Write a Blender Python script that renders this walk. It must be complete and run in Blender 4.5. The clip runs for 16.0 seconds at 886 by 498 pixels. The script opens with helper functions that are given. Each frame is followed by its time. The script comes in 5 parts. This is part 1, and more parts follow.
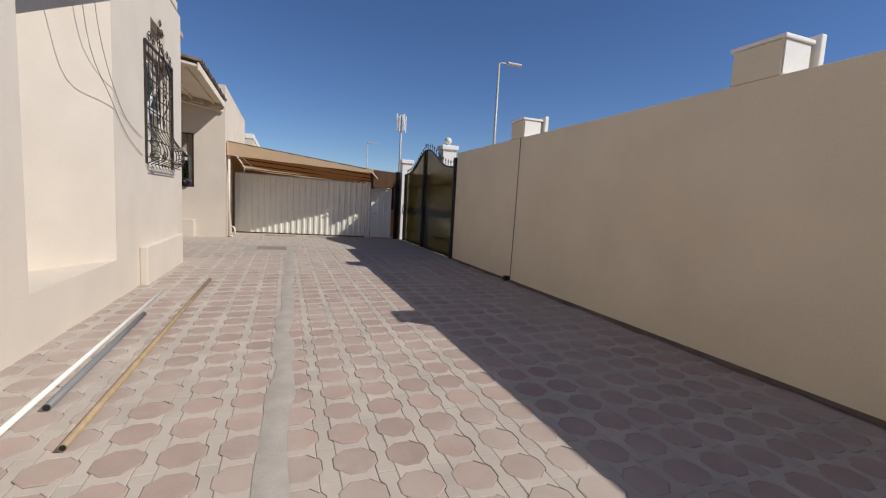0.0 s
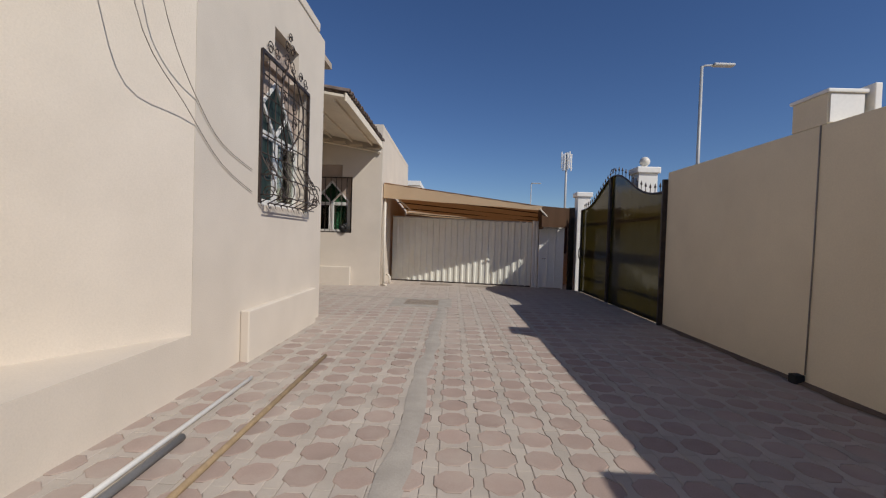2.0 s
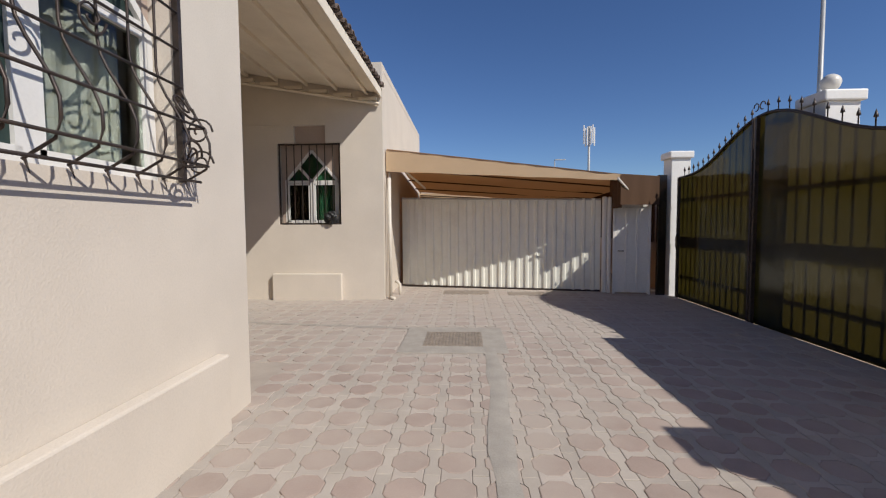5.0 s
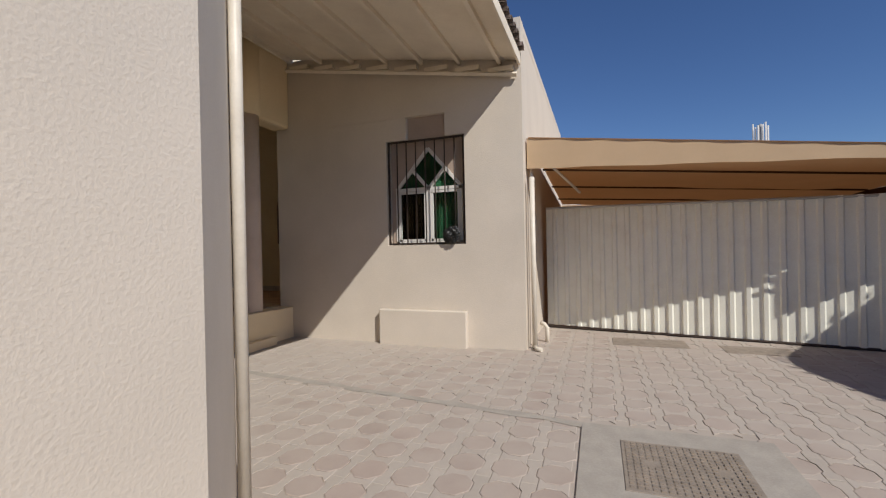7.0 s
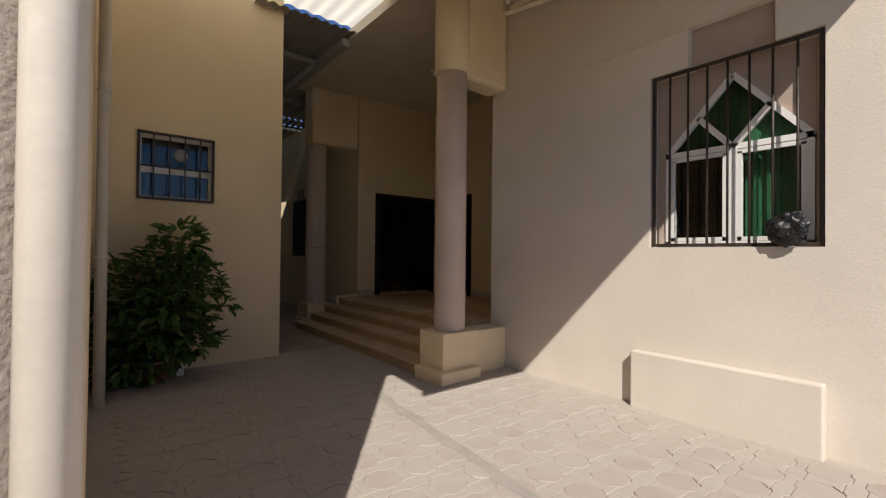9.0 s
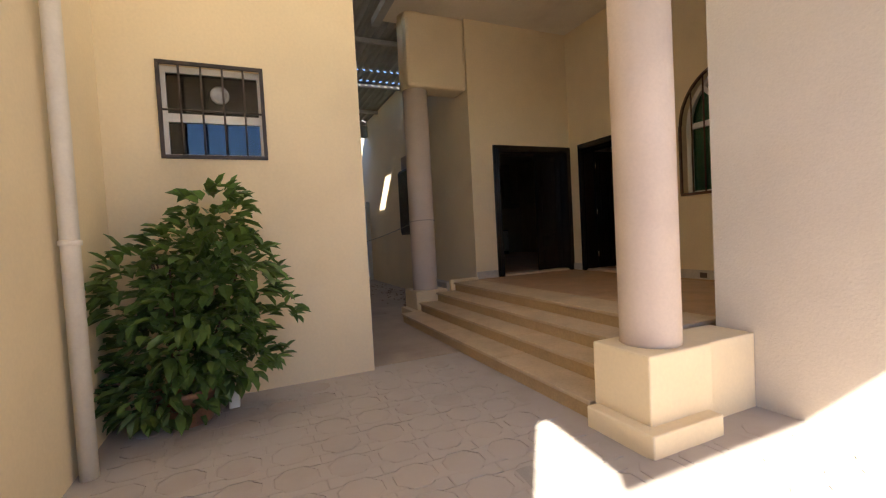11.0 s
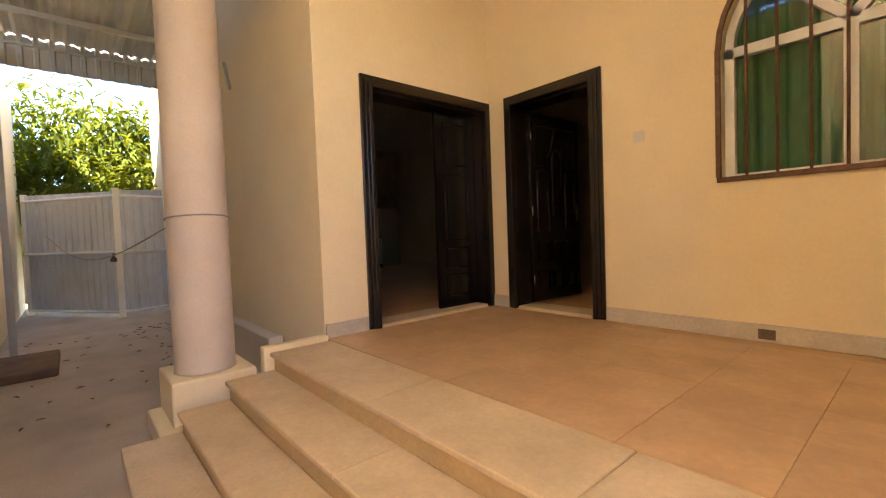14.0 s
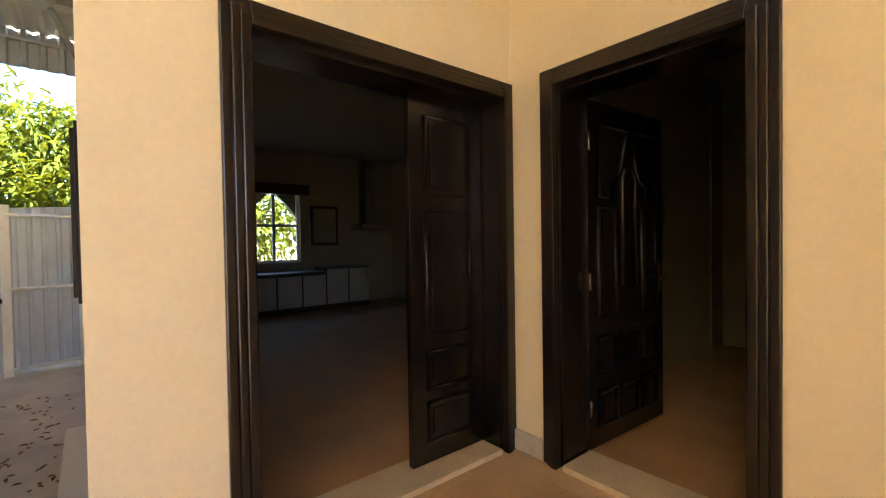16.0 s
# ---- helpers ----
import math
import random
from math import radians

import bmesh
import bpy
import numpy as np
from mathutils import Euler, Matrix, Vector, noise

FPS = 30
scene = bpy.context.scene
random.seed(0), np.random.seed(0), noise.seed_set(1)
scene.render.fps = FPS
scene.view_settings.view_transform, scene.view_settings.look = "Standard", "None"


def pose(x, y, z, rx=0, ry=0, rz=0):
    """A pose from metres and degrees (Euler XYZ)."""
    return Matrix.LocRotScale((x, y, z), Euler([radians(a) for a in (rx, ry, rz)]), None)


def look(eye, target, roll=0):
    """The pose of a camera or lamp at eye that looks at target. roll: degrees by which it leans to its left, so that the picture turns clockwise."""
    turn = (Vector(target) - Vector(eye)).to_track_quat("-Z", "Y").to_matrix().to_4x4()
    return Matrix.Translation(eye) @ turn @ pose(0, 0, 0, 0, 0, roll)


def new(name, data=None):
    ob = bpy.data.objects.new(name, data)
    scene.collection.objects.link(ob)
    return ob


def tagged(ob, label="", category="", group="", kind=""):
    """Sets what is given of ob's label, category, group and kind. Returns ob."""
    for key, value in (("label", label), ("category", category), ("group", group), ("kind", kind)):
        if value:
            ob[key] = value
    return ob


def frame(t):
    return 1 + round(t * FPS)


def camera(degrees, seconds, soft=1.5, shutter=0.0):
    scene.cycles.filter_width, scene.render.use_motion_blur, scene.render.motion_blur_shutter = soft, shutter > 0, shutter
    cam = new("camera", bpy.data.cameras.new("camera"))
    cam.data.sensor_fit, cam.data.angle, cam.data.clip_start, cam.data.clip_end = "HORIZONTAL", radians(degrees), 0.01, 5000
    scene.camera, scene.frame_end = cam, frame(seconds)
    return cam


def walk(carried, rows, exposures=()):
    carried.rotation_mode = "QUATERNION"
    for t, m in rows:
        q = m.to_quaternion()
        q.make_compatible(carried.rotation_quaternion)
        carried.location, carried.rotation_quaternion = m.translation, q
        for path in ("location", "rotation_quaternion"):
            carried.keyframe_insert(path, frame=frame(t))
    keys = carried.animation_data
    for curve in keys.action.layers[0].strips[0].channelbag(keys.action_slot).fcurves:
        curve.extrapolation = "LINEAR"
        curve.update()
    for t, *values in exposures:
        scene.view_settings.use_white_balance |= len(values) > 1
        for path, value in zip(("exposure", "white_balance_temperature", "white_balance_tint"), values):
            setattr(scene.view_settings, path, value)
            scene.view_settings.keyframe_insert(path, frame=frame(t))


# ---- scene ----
cam = camera(91.5, 16.0, soft=1.2)

PATH = [
    (0, (1.982, -10.367, 1.433), (2.672, -8.502, 1.223), 3.1),
    (0.5, (2.128, -9.649, 1.43), (2.489, -7.69, 1.249), 3.2),
    (1, (2.23, -9.008, 1.437), (2.384, -7.016, 1.352), 1.0),
    (1.5, (2.255, -8.303, 1.434), (2.213, -6.304, 1.38), 2.1),
    (2, (2.314, -7.684, 1.431), (2.271, -5.685, 1.384), 1.8),
    (2.5, (2.325, -7.011, 1.441), (2.166, -5.017, 1.424), 2.3),
    (3, (2.247, -6.377, 1.43), (2.155, -4.38, 1.371), 0.9),
    (3.2, (2.234, -6.114, 1.411), (2.182, -4.115, 1.356), 1.3),
    (5.3, (1.796, -3.283, 1.526), (1.66, -1.291, 1.409), -1.3),
    (5.5, (1.775, -3.008, 1.531), (1.579, -1.02, 1.426), -1.4),
    (6, (1.559, -2.373, 1.514), (1.251, -0.397, 1.463), -1.3),
    (6.5, (1.403, -1.781, 1.484), (0.957, 0.169, 1.454), -2.2),
    (7, (1.173, -1.205, 1.463), (0.496, 0.677, 1.459), -1.2),
    (7.5, (1.008, -0.669, 1.468), (0.172, 1.148, 1.454), -2.7),
    (8, (0.682, -0.163, 1.431), (-0.4, 1.519, 1.452), 0.1),
    (8.5, (0.375, 0.317, 1.43), (-0.886, 1.869, 1.451), -0.5),
    (9, (0.021, 0.752, 1.441), (-1.53, 2.014, 1.462), 0.6),
    (9.5, (-0.452, 1.132, 1.415), (-2.159, 2.174, 1.432), -0.6),
    (9.7, (-0.635, 1.262, 1.405), (-2.406, 2.191, 1.417), -1.2),
    (11.8, (-2.729, 2.052, 1.271), (-4.56, 2.851, 1.191), -3.3),
    (12, (-2.921, 2.15, 1.271), (-4.705, 3.055, 1.289), -3.2),
    (12.5, (-3.43, 2.482, 1.294), (-5.175, 3.461, 1.308), -2.4),
    (13, (-3.917, 2.811, 1.315), (-5.542, 3.975, 1.284), -3.7),
    (13.5, (-4.443, 3.22, 1.332), (-5.992, 4.483, 1.271), -3.1),
    (14, (-4.96, 3.604, 1.351), (-6.472, 4.91, 1.276), -2.1),
    (14.5, (-5.439, 4.072, 1.414), (-6.915, 5.418, 1.313), -1.6),
    (15, (-5.862, 4.403, 1.587), (-7.306, 5.783, 1.496), -0.1),
    (15.5, (-6.189, 4.758, 1.705), (-7.589, 6.185, 1.653), -1.3),
    (16, (-6.474, 5.166, 1.808), (-8.017, 6.438, 1.77), -0.9),
]
EXPOSURES = ((0, 0.1, 6500, 10), (1.5, -0.2, 6500, 10), (5.3, 0.1, 6450, 10), (7.5, 0.0, 6450, 10), (8.0, 0.15, 6500, 10), (9.0, 0.4, 6550, 10), (9.7, 1.2, 6650, 10),
             (11.8, 2.8, 6850, 10), (13.0, 3.2, 7800, 11), (13.5, 3.95, 8100, 14), (14.0, 4.1, 8200, 14), (14.5, 4.25, 8000, 12), (16.0, 4.4, 7250, 8))
walk(cam, [(t, look(eye, target, roll)) for t, eye, target, roll in PATH], EXPOSURES)

# ---- world, sun, exposure ----
SUN = Vector((0.915, -0.69, 1.0)).normalized()
world = bpy.data.worlds.new("sky_world")
scene.world = world
world.use_nodes = True
wn = world.node_tree.nodes
sky = wn.new("ShaderNodeTexSky")
sky.sky_type = "NISHITA"
sky.sun_disc = False
sky.sun_elevation = math.asin(SUN.z)
sky.sun_rotation = math.atan2(SUN.x, SUN.y)
sky.dust_density, sky.air_density, sky.ozone_density, sky.altitude = 0.0, 1.0, 5.0, 1200
deep = wn.new("ShaderNodeHueSaturation")
deep.inputs["Saturation"].default_value, deep.inputs["Hue"].default_value = 1.1, 0.508
world.node_tree.links.new(sky.outputs[0], deep.inputs["Color"])
world.node_tree.links.new(deep.outputs[0], wn["Background"].inputs[0])
wn["Background"].inputs[1].default_value = 0.085
sun_data = bpy.data.lights.new("sun", "SUN")
sun_data.energy, sun_data.angle, sun_data.color = 3.9, radians(0.5), (1.0, 0.95, 0.88)
sun = new("sun", sun_data)
sun.matrix_world = look((30, -25, 35), Vector((30, -25, 35)) - SUN)


# ---- materials ----
def dust_film(n, ln, geo, ragged, colour, film):
    """Blown sand that thickens towards the inner court and the carport, with a ragged edge."""
    sep = n.new("ShaderNodeSeparateXYZ")
    ln.new(geo.outputs["Position"], sep.inputs[0])
    covers = []
    for axis, lo, hi, most in (("X", 0.6, -2.4, 0.96), ("Y", -1.5, 3.6, 0.66)):
        r = n.new("ShaderNodeMapRange")
        r.interpolation_type = "SMOOTHSTEP"
        for key, value in (("From Min", lo), ("From Max", hi), ("To Min", 0.0), ("To Max", most)):
            r.inputs[key].default_value = value
        ln.new(sep.outputs[axis], r.inputs["Value"])
        covers.append(r.outputs[0])
    most = n.new("ShaderNodeMath")
    most.operation = "MAXIMUM"
    ln.new(covers[0], most.inputs[0])
    ln.new(covers[1], most.inputs[1])
    edge = n.new("ShaderNodeMapRange")
    for key, value in (("From Min", 0.3), ("From Max", 0.62), ("To Min", 0.6), ("To Max", 1.15)):
        edge.inputs[key].default_value = value
    ln.new(ragged.outputs[0], edge.inputs["Value"])
    cover = n.new("ShaderNodeMath")
    cover.operation, cover.use_clamp = "MULTIPLY", True
    ln.new(most.outputs[0], cover.inputs[0])
    ln.new(edge.outputs[0], cover.inputs[1])
    mx = n.new("ShaderNodeMix")
    mx.data_type = "RGBA"
    ln.new(cover.outputs[0], mx.inputs[0])
    ln.new(colour, mx.inputs[6])
    mx.inputs[7].default_value = (*film, 1)
    return mx.outputs[2]


FILM = (0.455, 0.402, 0.352)


def material(name, base, rough=0.8, metal=0.0, vary=0.12, scale=4.0, fine=60.0, bump=0.2, bump_dist=0.004,
             stain=None, stain_amount=0.0, stain_scale=1.2, spread=0.0, island=False, stain_lo=0.48, spec=0.4, coat=0.0, film=None):
    """Two scales of colour variation, optional stains, relief from fine noise."""
    m = bpy.data.materials.new(name)
    m.use_nodes = True
    nt = m.node_tree
    n, ln = nt.nodes, nt.links
    b = n["Principled BSDF"]
    co = n.new("ShaderNodeTexCoord")
    geo = n.new("ShaderNodeNewGeometry")
    big = n.new("ShaderNodeTexNoise")
    big.inputs["Scale"].default_value, big.inputs["Detail"].default_value = scale, 5
    ln.new(geo.outputs["Position"], big.inputs["Vector"])
    small = n.new("ShaderNodeTexNoise")
    small.inputs["Scale"].default_value, small.inputs["Detail"].default_value = fine, 4
    ln.new(geo.outputs["Position"], small.inputs["Vector"])
    ramp = n.new("ShaderNodeMapRange")
    ramp.inputs["From Min"].default_value, ramp.inputs["From Max"].default_value = 0.3, 0.7
    ramp.inputs["To Min"].default_value, ramp.inputs["To Max"].default_value = 1 - vary, 1 + vary
    ln.new(big.outputs[0], ramp.inputs["Value"])
    ramp2 = n.new("ShaderNodeMapRange")
    ramp2.inputs["From Min"].default_value, ramp2.inputs["From Max"].default_value = 0.3, 0.7
    ramp2.inputs["To Min"].default_value, ramp2.inputs["To Max"].default_value = 1 - vary * 0.6, 1 + vary * 0.6
    ln.new(small.outputs[0], ramp2.inputs["Value"])
    mul = n.new("ShaderNodeMath")
    mul.operation = "MULTIPLY"
    ln.new(ramp.outputs[0], mul.inputs[0])
    ln.new(ramp2.outputs[0], mul.inputs[1])
    last = mul.outputs[0]
    if spread:
        src = n.new("ShaderNodeObjectInfo").outputs["Random"] if not island else geo.outputs["Random Per Island"]
        r3 = n.new("ShaderNodeMapRange")
        r3.inputs["To Min"].default_value, r3.inputs["To Max"].default_value = 1 - spread, 1 + spread
        ln.new(src, r3.inputs["Value"])
        m3 = n.new("ShaderNodeMath")
        m3.operation = "MULTIPLY"
        ln.new(last, m3.inputs[0])
        ln.new(r3.outputs[0], m3.inputs[1])
        last = m3.outputs[0]
    vm = n.new("ShaderNodeVectorMath")
    vm.operation = "SCALE"
    vm.inputs[0].default_value = base
    ln.new(last, vm.inputs["Scale"])
    colour = vm.outputs[0]
    if stain:
        sn = n.new("ShaderNodeTexNoise")
        sn.inputs["Scale"].default_value, sn.inputs["Detail"].default_value = stain_scale, 8
        sn.inputs["Roughness"].default_value = 0.65
        ln.new(geo.outputs["Position"], sn.inputs["Vector"])
        sr = n.new("ShaderNodeMapRange")
        sr.inputs["From Min"].default_value, sr.inputs["From Max"].default_value = stain_lo, stain_lo + 0.24
        sr.inputs["To Max"].default_value = stain_amount
        ln.new(sn.outputs[0], sr.inputs["Value"])
        mx = n.new("ShaderNodeMix")
        mx.data_type = "RGBA"
        ln.new(sr.outputs[0], mx.inputs[0])
        ln.new(colour, mx.inputs[6])
        mx.inputs[7].default_value = (*stain, 1)
        colour = mx.outputs[2]
    if film:
        colour = dust_film(n, ln, geo, big, colour, film)
    ln.new(colour, b.inputs["Base Color"])
    b.inputs["Roughness"].default_value, b.inputs["Metallic"].default_value = rough, metal
    b.inputs["Specular IOR Level"].default_value = spec
    b.inputs["Coat Weight"].default_value = coat
    if bump:
        bp = n.new("ShaderNodeBump")
        bp.inputs["Strength"].default_value, bp.inputs["Distance"].default_value = bump, bump_dist
        ln.new(small.outputs[0], bp.inputs["Height"])
        ln.new(bp.outputs[0], b.inputs["Normal"])
    return m


PLASTER = material("cream_plaster", (0.64, 0.57, 0.482), 0.92, vary=0.05, scale=1.3, fine=75, bump=0.45, bump_dist=0.005,
                   stain=(0.56, 0.48, 0.39), stain_amount=0.18, stain_scale=0.9)
PLASTER_W = material("tan_plaster", (0.80, 0.69, 0.50), 0.92, vary=0.05, scale=1.1, fine=60, bump=0.4, bump_dist=0.004,
                     stain=(0.60, 0.47, 0.31), stain_amount=0.2, stain_scale=0.7)
PORCH_P = material("yellow_cream_plaster", (0.82, 0.675, 0.445), 0.85, vary=0.04, scale=1.0, fine=40, bump=0.25, bump_dist=0.003,
                   stain=(0.60, 0.44, 0.25), stain_amount=0.2, stain_scale=0.8)
PINK = material("pinkish_column_paint", (0.64, 0.52, 0.42), 0.8, vary=0.05, scale=2, fine=50, bump=0.3,
                stain=(0.5, 0.38, 0.3), stain_amount=0.2, stain_scale=2.5)
# darker mauve-grey than the walls, for notch backs and window infill
RECESS = material("mauve_grey_recess", (0.42, 0.33, 0.27), 0.9, vary=0.06)
WHITE = material("white_paint", (0.82, 0.80, 0.75), 0.5, vary=0.05, scale=3, fine=30, bump=0.1, stain=(0.5, 0.45, 0.38), stain_amount=0.25, stain_scale=3)
UPVC = material("white_plastic_frame", (0.74, 0.72, 0.68), 0.35, vary=0.04, bump=0.05)
PIPEW = material("offwhite_pipe", (0.72, 0.66, 0.56), 0.45, vary=0.05, scale=5, bump=0.08, stain=(0.5, 0.42, 0.32), stain_amount=0.3, stain_scale=4)
PIPEG = material("grey_pipe", (0.20, 0.20, 0.20), 0.5, vary=0.1, bump=0.1)
PIPET = material("dusty_tan_pipe", (0.36, 0.26, 0.15), 0.6, vary=0.15, scale=9, bump=0.2)
IRON = material("dark_wrought_iron", (0.055, 0.042, 0.036), 0.45, 0.4, vary=0.2, scale=14, bump=0.15, stain=(0.13, 0.08, 0.05), stain_amount=0.4, stain_scale=8)
RUST = material("rusty_brown_iron", (0.14, 0.075, 0.045), 0.6, 0.3, vary=0.3, scale=18, bump=0.3, stain=(0.07, 0.045, 0.035), stain_amount=0.6, stain_scale=10)
STEELG = material("grey_painted_steel", (0.42, 0.42, 0.41), 0.5, 0.2, vary=0.08, bump=0.1)
FENCE = material("offwhite_corrugated_sheet", (0.84, 0.83, 0.73), 0.5, vary=0.05, scale=1.5, bump=0.05, stain=(0.42, 0.38, 0.31), stain_amount=0.3, stain_scale=1.5)
BLUEG = material("bluegrey_corrugated_sheet", (0.58, 0.61, 0.65), 0.5, 0.0, vary=0.05, scale=1.5, bump=0.05, stain=(0.38, 0.37, 0.36), stain_amount=0.3, stain_scale=2)
ROOFM = material("dull_zinc_roof_sheet", (0.40, 0.39, 0.36), 0.5, 0.3, vary=0.1, scale=2, bump=0.05, stain=(0.24, 0.2, 0.16), stain_amount=0.4, stain_scale=1.5)
SOFFIT = material("cream_soffit_board", (0.78, 0.70, 0.57), 0.8, vary=0.06, scale=1.5, bump=0.1, stain=(0.48, 0.38, 0.27), stain_amount=0.3, stain_scale=1.2)
TILEB = material("weathered_brown_roof_tile", (0.16, 0.12, 0.10), 0.8, vary=0.25, scale=8, bump=0.4, spread=0.3)
STONE = material("beige_limestone_tread", (0.62, 0.475, 0.31), 0.55, vary=0.1, scale=3, fine=45, bump=0.1, stain=(0.38, 0.26, 0.15), stain_amount=0.35, stain_scale=3.5)
RISER = material("ochre_stone_riser", (0.55, 0.39, 0.21), 0.6, vary=0.12, scale=4, fine=45, bump=0.15, stain=(0.34, 0.22, 0.11), stain_amount=0.4, stain_scale=4)
PTILE = material("ochre_ceramic_porch_tile", (0.54, 0.34, 0.19), 0.42, vary=0.1, scale=3.5, fine=25, bump=0.04, spread=0.06,
                 stain=(0.42, 0.25, 0.13), stain_amount=0.6, stain_scale=2.6)
GROUT = material("sandy_grout", (0.56, 0.37, 0.22), 0.9, vary=0.1)
SKIRT = material("grey_marble_skirting", (0.55, 0.475, 0.385), 0.35, vary=0.12, scale=6, bump=0.03)
OCT = material("dusty_pink_paver", (0.37, 0.28, 0.235), 0.95, vary=0.10, scale=2.5, fine=120, bump=0.5, bump_dist=0.002, spread=0.08,
               stain=(0.45, 0.385, 0.325), stain_amount=0.7, stain_scale=1.3, film=FILM)
OCTJ = material("dusty_pink_paver_far", (0.37, 0.28, 0.235), 0.95, vary=0.10, scale=2.5, fine=120, bump=0.5, bump_dist=0.002, spread=0.08, island=True,
                stain=(0.45, 0.385, 0.325), stain_amount=0.8, stain_scale=0.6, stain_lo=0.41, film=FILM)
GREYP = material("sandy_grey_paver", (0.44, 0.387, 0.33), 0.95, vary=0.09, scale=2.0, fine=140, bump=0.5, bump_dist=0.002, spread=0.07, island=True,
                 stain=(0.34, 0.285, 0.23), stain_amount=0.4, stain_scale=2.2, film=FILM)
SAND = material("sandy_joint", (0.40, 0.34, 0.285), 0.97, vary=0.12, fine=150, bump=0.5, bump_dist=0.003, film=FILM)
DUST = material("dusty_concrete", (0.46, 0.38, 0.30), 0.95, vary=0.12, scale=1.6, fine=70, bump=0.4, stain=(0.28, 0.22, 0.17), stain_amount=0.5, stain_scale=1.3)
CEMENT = material("grey_cement_mortar", (0.38, 0.345, 0.30), 0.92, vary=0.10, scale=5, fine=80, bump=0.5, stain=(0.30, 0.27, 0.23), stain_amount=0.4, stain_scale=3)
COVER = material("worn_steel_cover", (0.33, 0.28, 0.23), 0.7, 0.3, vary=0.15, scale=10, bump=0.2, stain=(0.42, 0.35, 0.28), stain_amount=0.6, stain_scale=8)
SOIL = material("dark_damp_soil", (0.17, 0.12, 0.085), 0.97, vary=0.2, scale=5, bump=0.5)
DESERT = material("desert_sand", (0.46, 0.36, 0.25), 0.97, vary=0.12, scale=0.3, fine=8, bump=0.3)
DOORW = material("dark_brown_door_wood", (0.010, 0.0066, 0.005), 0.24, vary=0.25, scale=6, fine=50, bump=0.08, spec=0.5)
DOORT = material("brown_door_trim_wood", (0.013, 0.0075, 0.0052), 0.26, vary=0.3, scale=7, fine=50, bump=0.1, spec=0.5)
CHROME = material("worn_chrome", (0.6, 0.58, 0.55), 0.25, 1.0, vary=0.1, bump=0.02)
ROOM = material("beige_room_paint", (0.34, 0.26, 0.17), 0.85, vary=0.06)
ROOMF = material("brown_room_tile", (0.44, 0.24, 0.12), 0.7, vary=0.12, scale=2)
CAB = material("pale_cabinet_laminate", (0.50, 0.42, 0.36), 0.45, vary=0.06)
DARKW = material("dark_wood", (0.045, 0.028, 0.02), 0.45, vary=0.25, scale=7)
LEAF = material("glossy_green_leaf", (0.12, 0.19, 0.05), 0.38, vary=0.3, scale=6, fine=30, bump=0.1, spread=0.35, island=True)
LEAFT = material("yellow_green_tree_leaf", (0.055, 0.080, 0.012), 0.75, spec=0.15, vary=0.3, scale=1.5, fine=12, bump=0.1, spread=0.4, island=True)
BARK = material("grey_brown_bark", (0.13, 0.095, 0.065), 0.95, vary=0.3, scale=6, bump=0.6, bump_dist=0.01)
CLOTH = material("tan_canopy_fabric", (0.62, 0.45, 0.28), 0.85, vary=0.04, scale=2, fine=90, bump=0.1, stain=(0.5, 0.35, 0.2), stain_amount=0.2)
BAG = material("black_plastic_bag", (0.012, 0.012, 0.012), 0.4, vary=0.2, scale=20, bump=0.4, bump_dist=0.01)
CURTG = material("green_curtain", (0.035, 0.17, 0.075), 0.7, vary=0.15, scale=6, bump=0.1)
# near-black: shade of unlit insides as a colour, and black fittings
DARK = material("black_and_unlit_interior", (0.02, 0.02, 0.02), 0.8, vary=0.2)
BRICKY = material("terracotta_pot", (0.33, 0.17, 0.10), 0.8, vary=0.15)
LEAD = material("dry_fallen_leaf", (0.16, 0.085, 0.04), 0.9, vary=0.3, scale=20, spread=0.3, island=True)
CABLE = material("grey_cable", (0.30, 0.26, 0.22), 0.6, vary=0.1, bump=0)
PLAIN_W = material("white_plastic", (0.70, 0.66, 0.58), 0.4, vary=0.03, bump=0)


def add_translucent(m, colour, amount):
    n, ln = m.node_tree.nodes, m.node_tree.links
    tr = n.new("ShaderNodeBsdfTranslucent")
    tr.inputs[0].default_value = (*colour, 1)
    mix = n.new("ShaderNodeMixShader")
    mix.inputs[0].default_value = amount
    ln.new(n["Principled BSDF"].outputs[0], mix.inputs[1])
    ln.new(tr.outputs[0], mix.inputs[2])
    ln.new(mix.outputs[0], n["Material Output"].inputs[0])


add_translucent(CLOTH, (0.50, 0.21, 0.07), 0.17)
add_translucent(LEAF, (0.10, 0.22, 0.03), 0.25)
add_translucent(LEAFT, (0.22, 0.24, 0.015), 0.28)
# canopy cloth with its shade put into the colour; also on the purlins
CLOTH_SHADE = material("shade_brown_canopy_fabric", (0.085, 0.044, 0.022), 0.9, vary=0.06, scale=2, bump=0.1)
DIFFUSER = material("milky_light_diffuser", (0.55, 0.48, 0.36), 0.6, vary=0.08, scale=2, bump=0.1)
add_translucent(DIFFUSER, (0.92, 0.82, 0.64), 0.88)
HOUR = material("pale_pink_block", (0.45, 0.39, 0.335), 0.95, vary=0.09, scale=2.0, fine=140, bump=0.5, bump_dist=0.002, spread=0.07, island=True,
                stain=(0.45, 0.385, 0.325), stain_amount=0.7, stain_scale=1.4, film=FILM)
GATES = material("olive_brown_gate_sheet", (0.022, 0.019, 0.012), 0.10, vary=0.3, scale=2.0, fine=4, bump=0.4, bump_dist=0.015, spec=0.6,
                 stain=(0.010, 0.009, 0.006), stain_amount=0.7, stain_scale=2.4)
add_translucent(GATES, (0.40, 0.35, 0.13), 0.34)


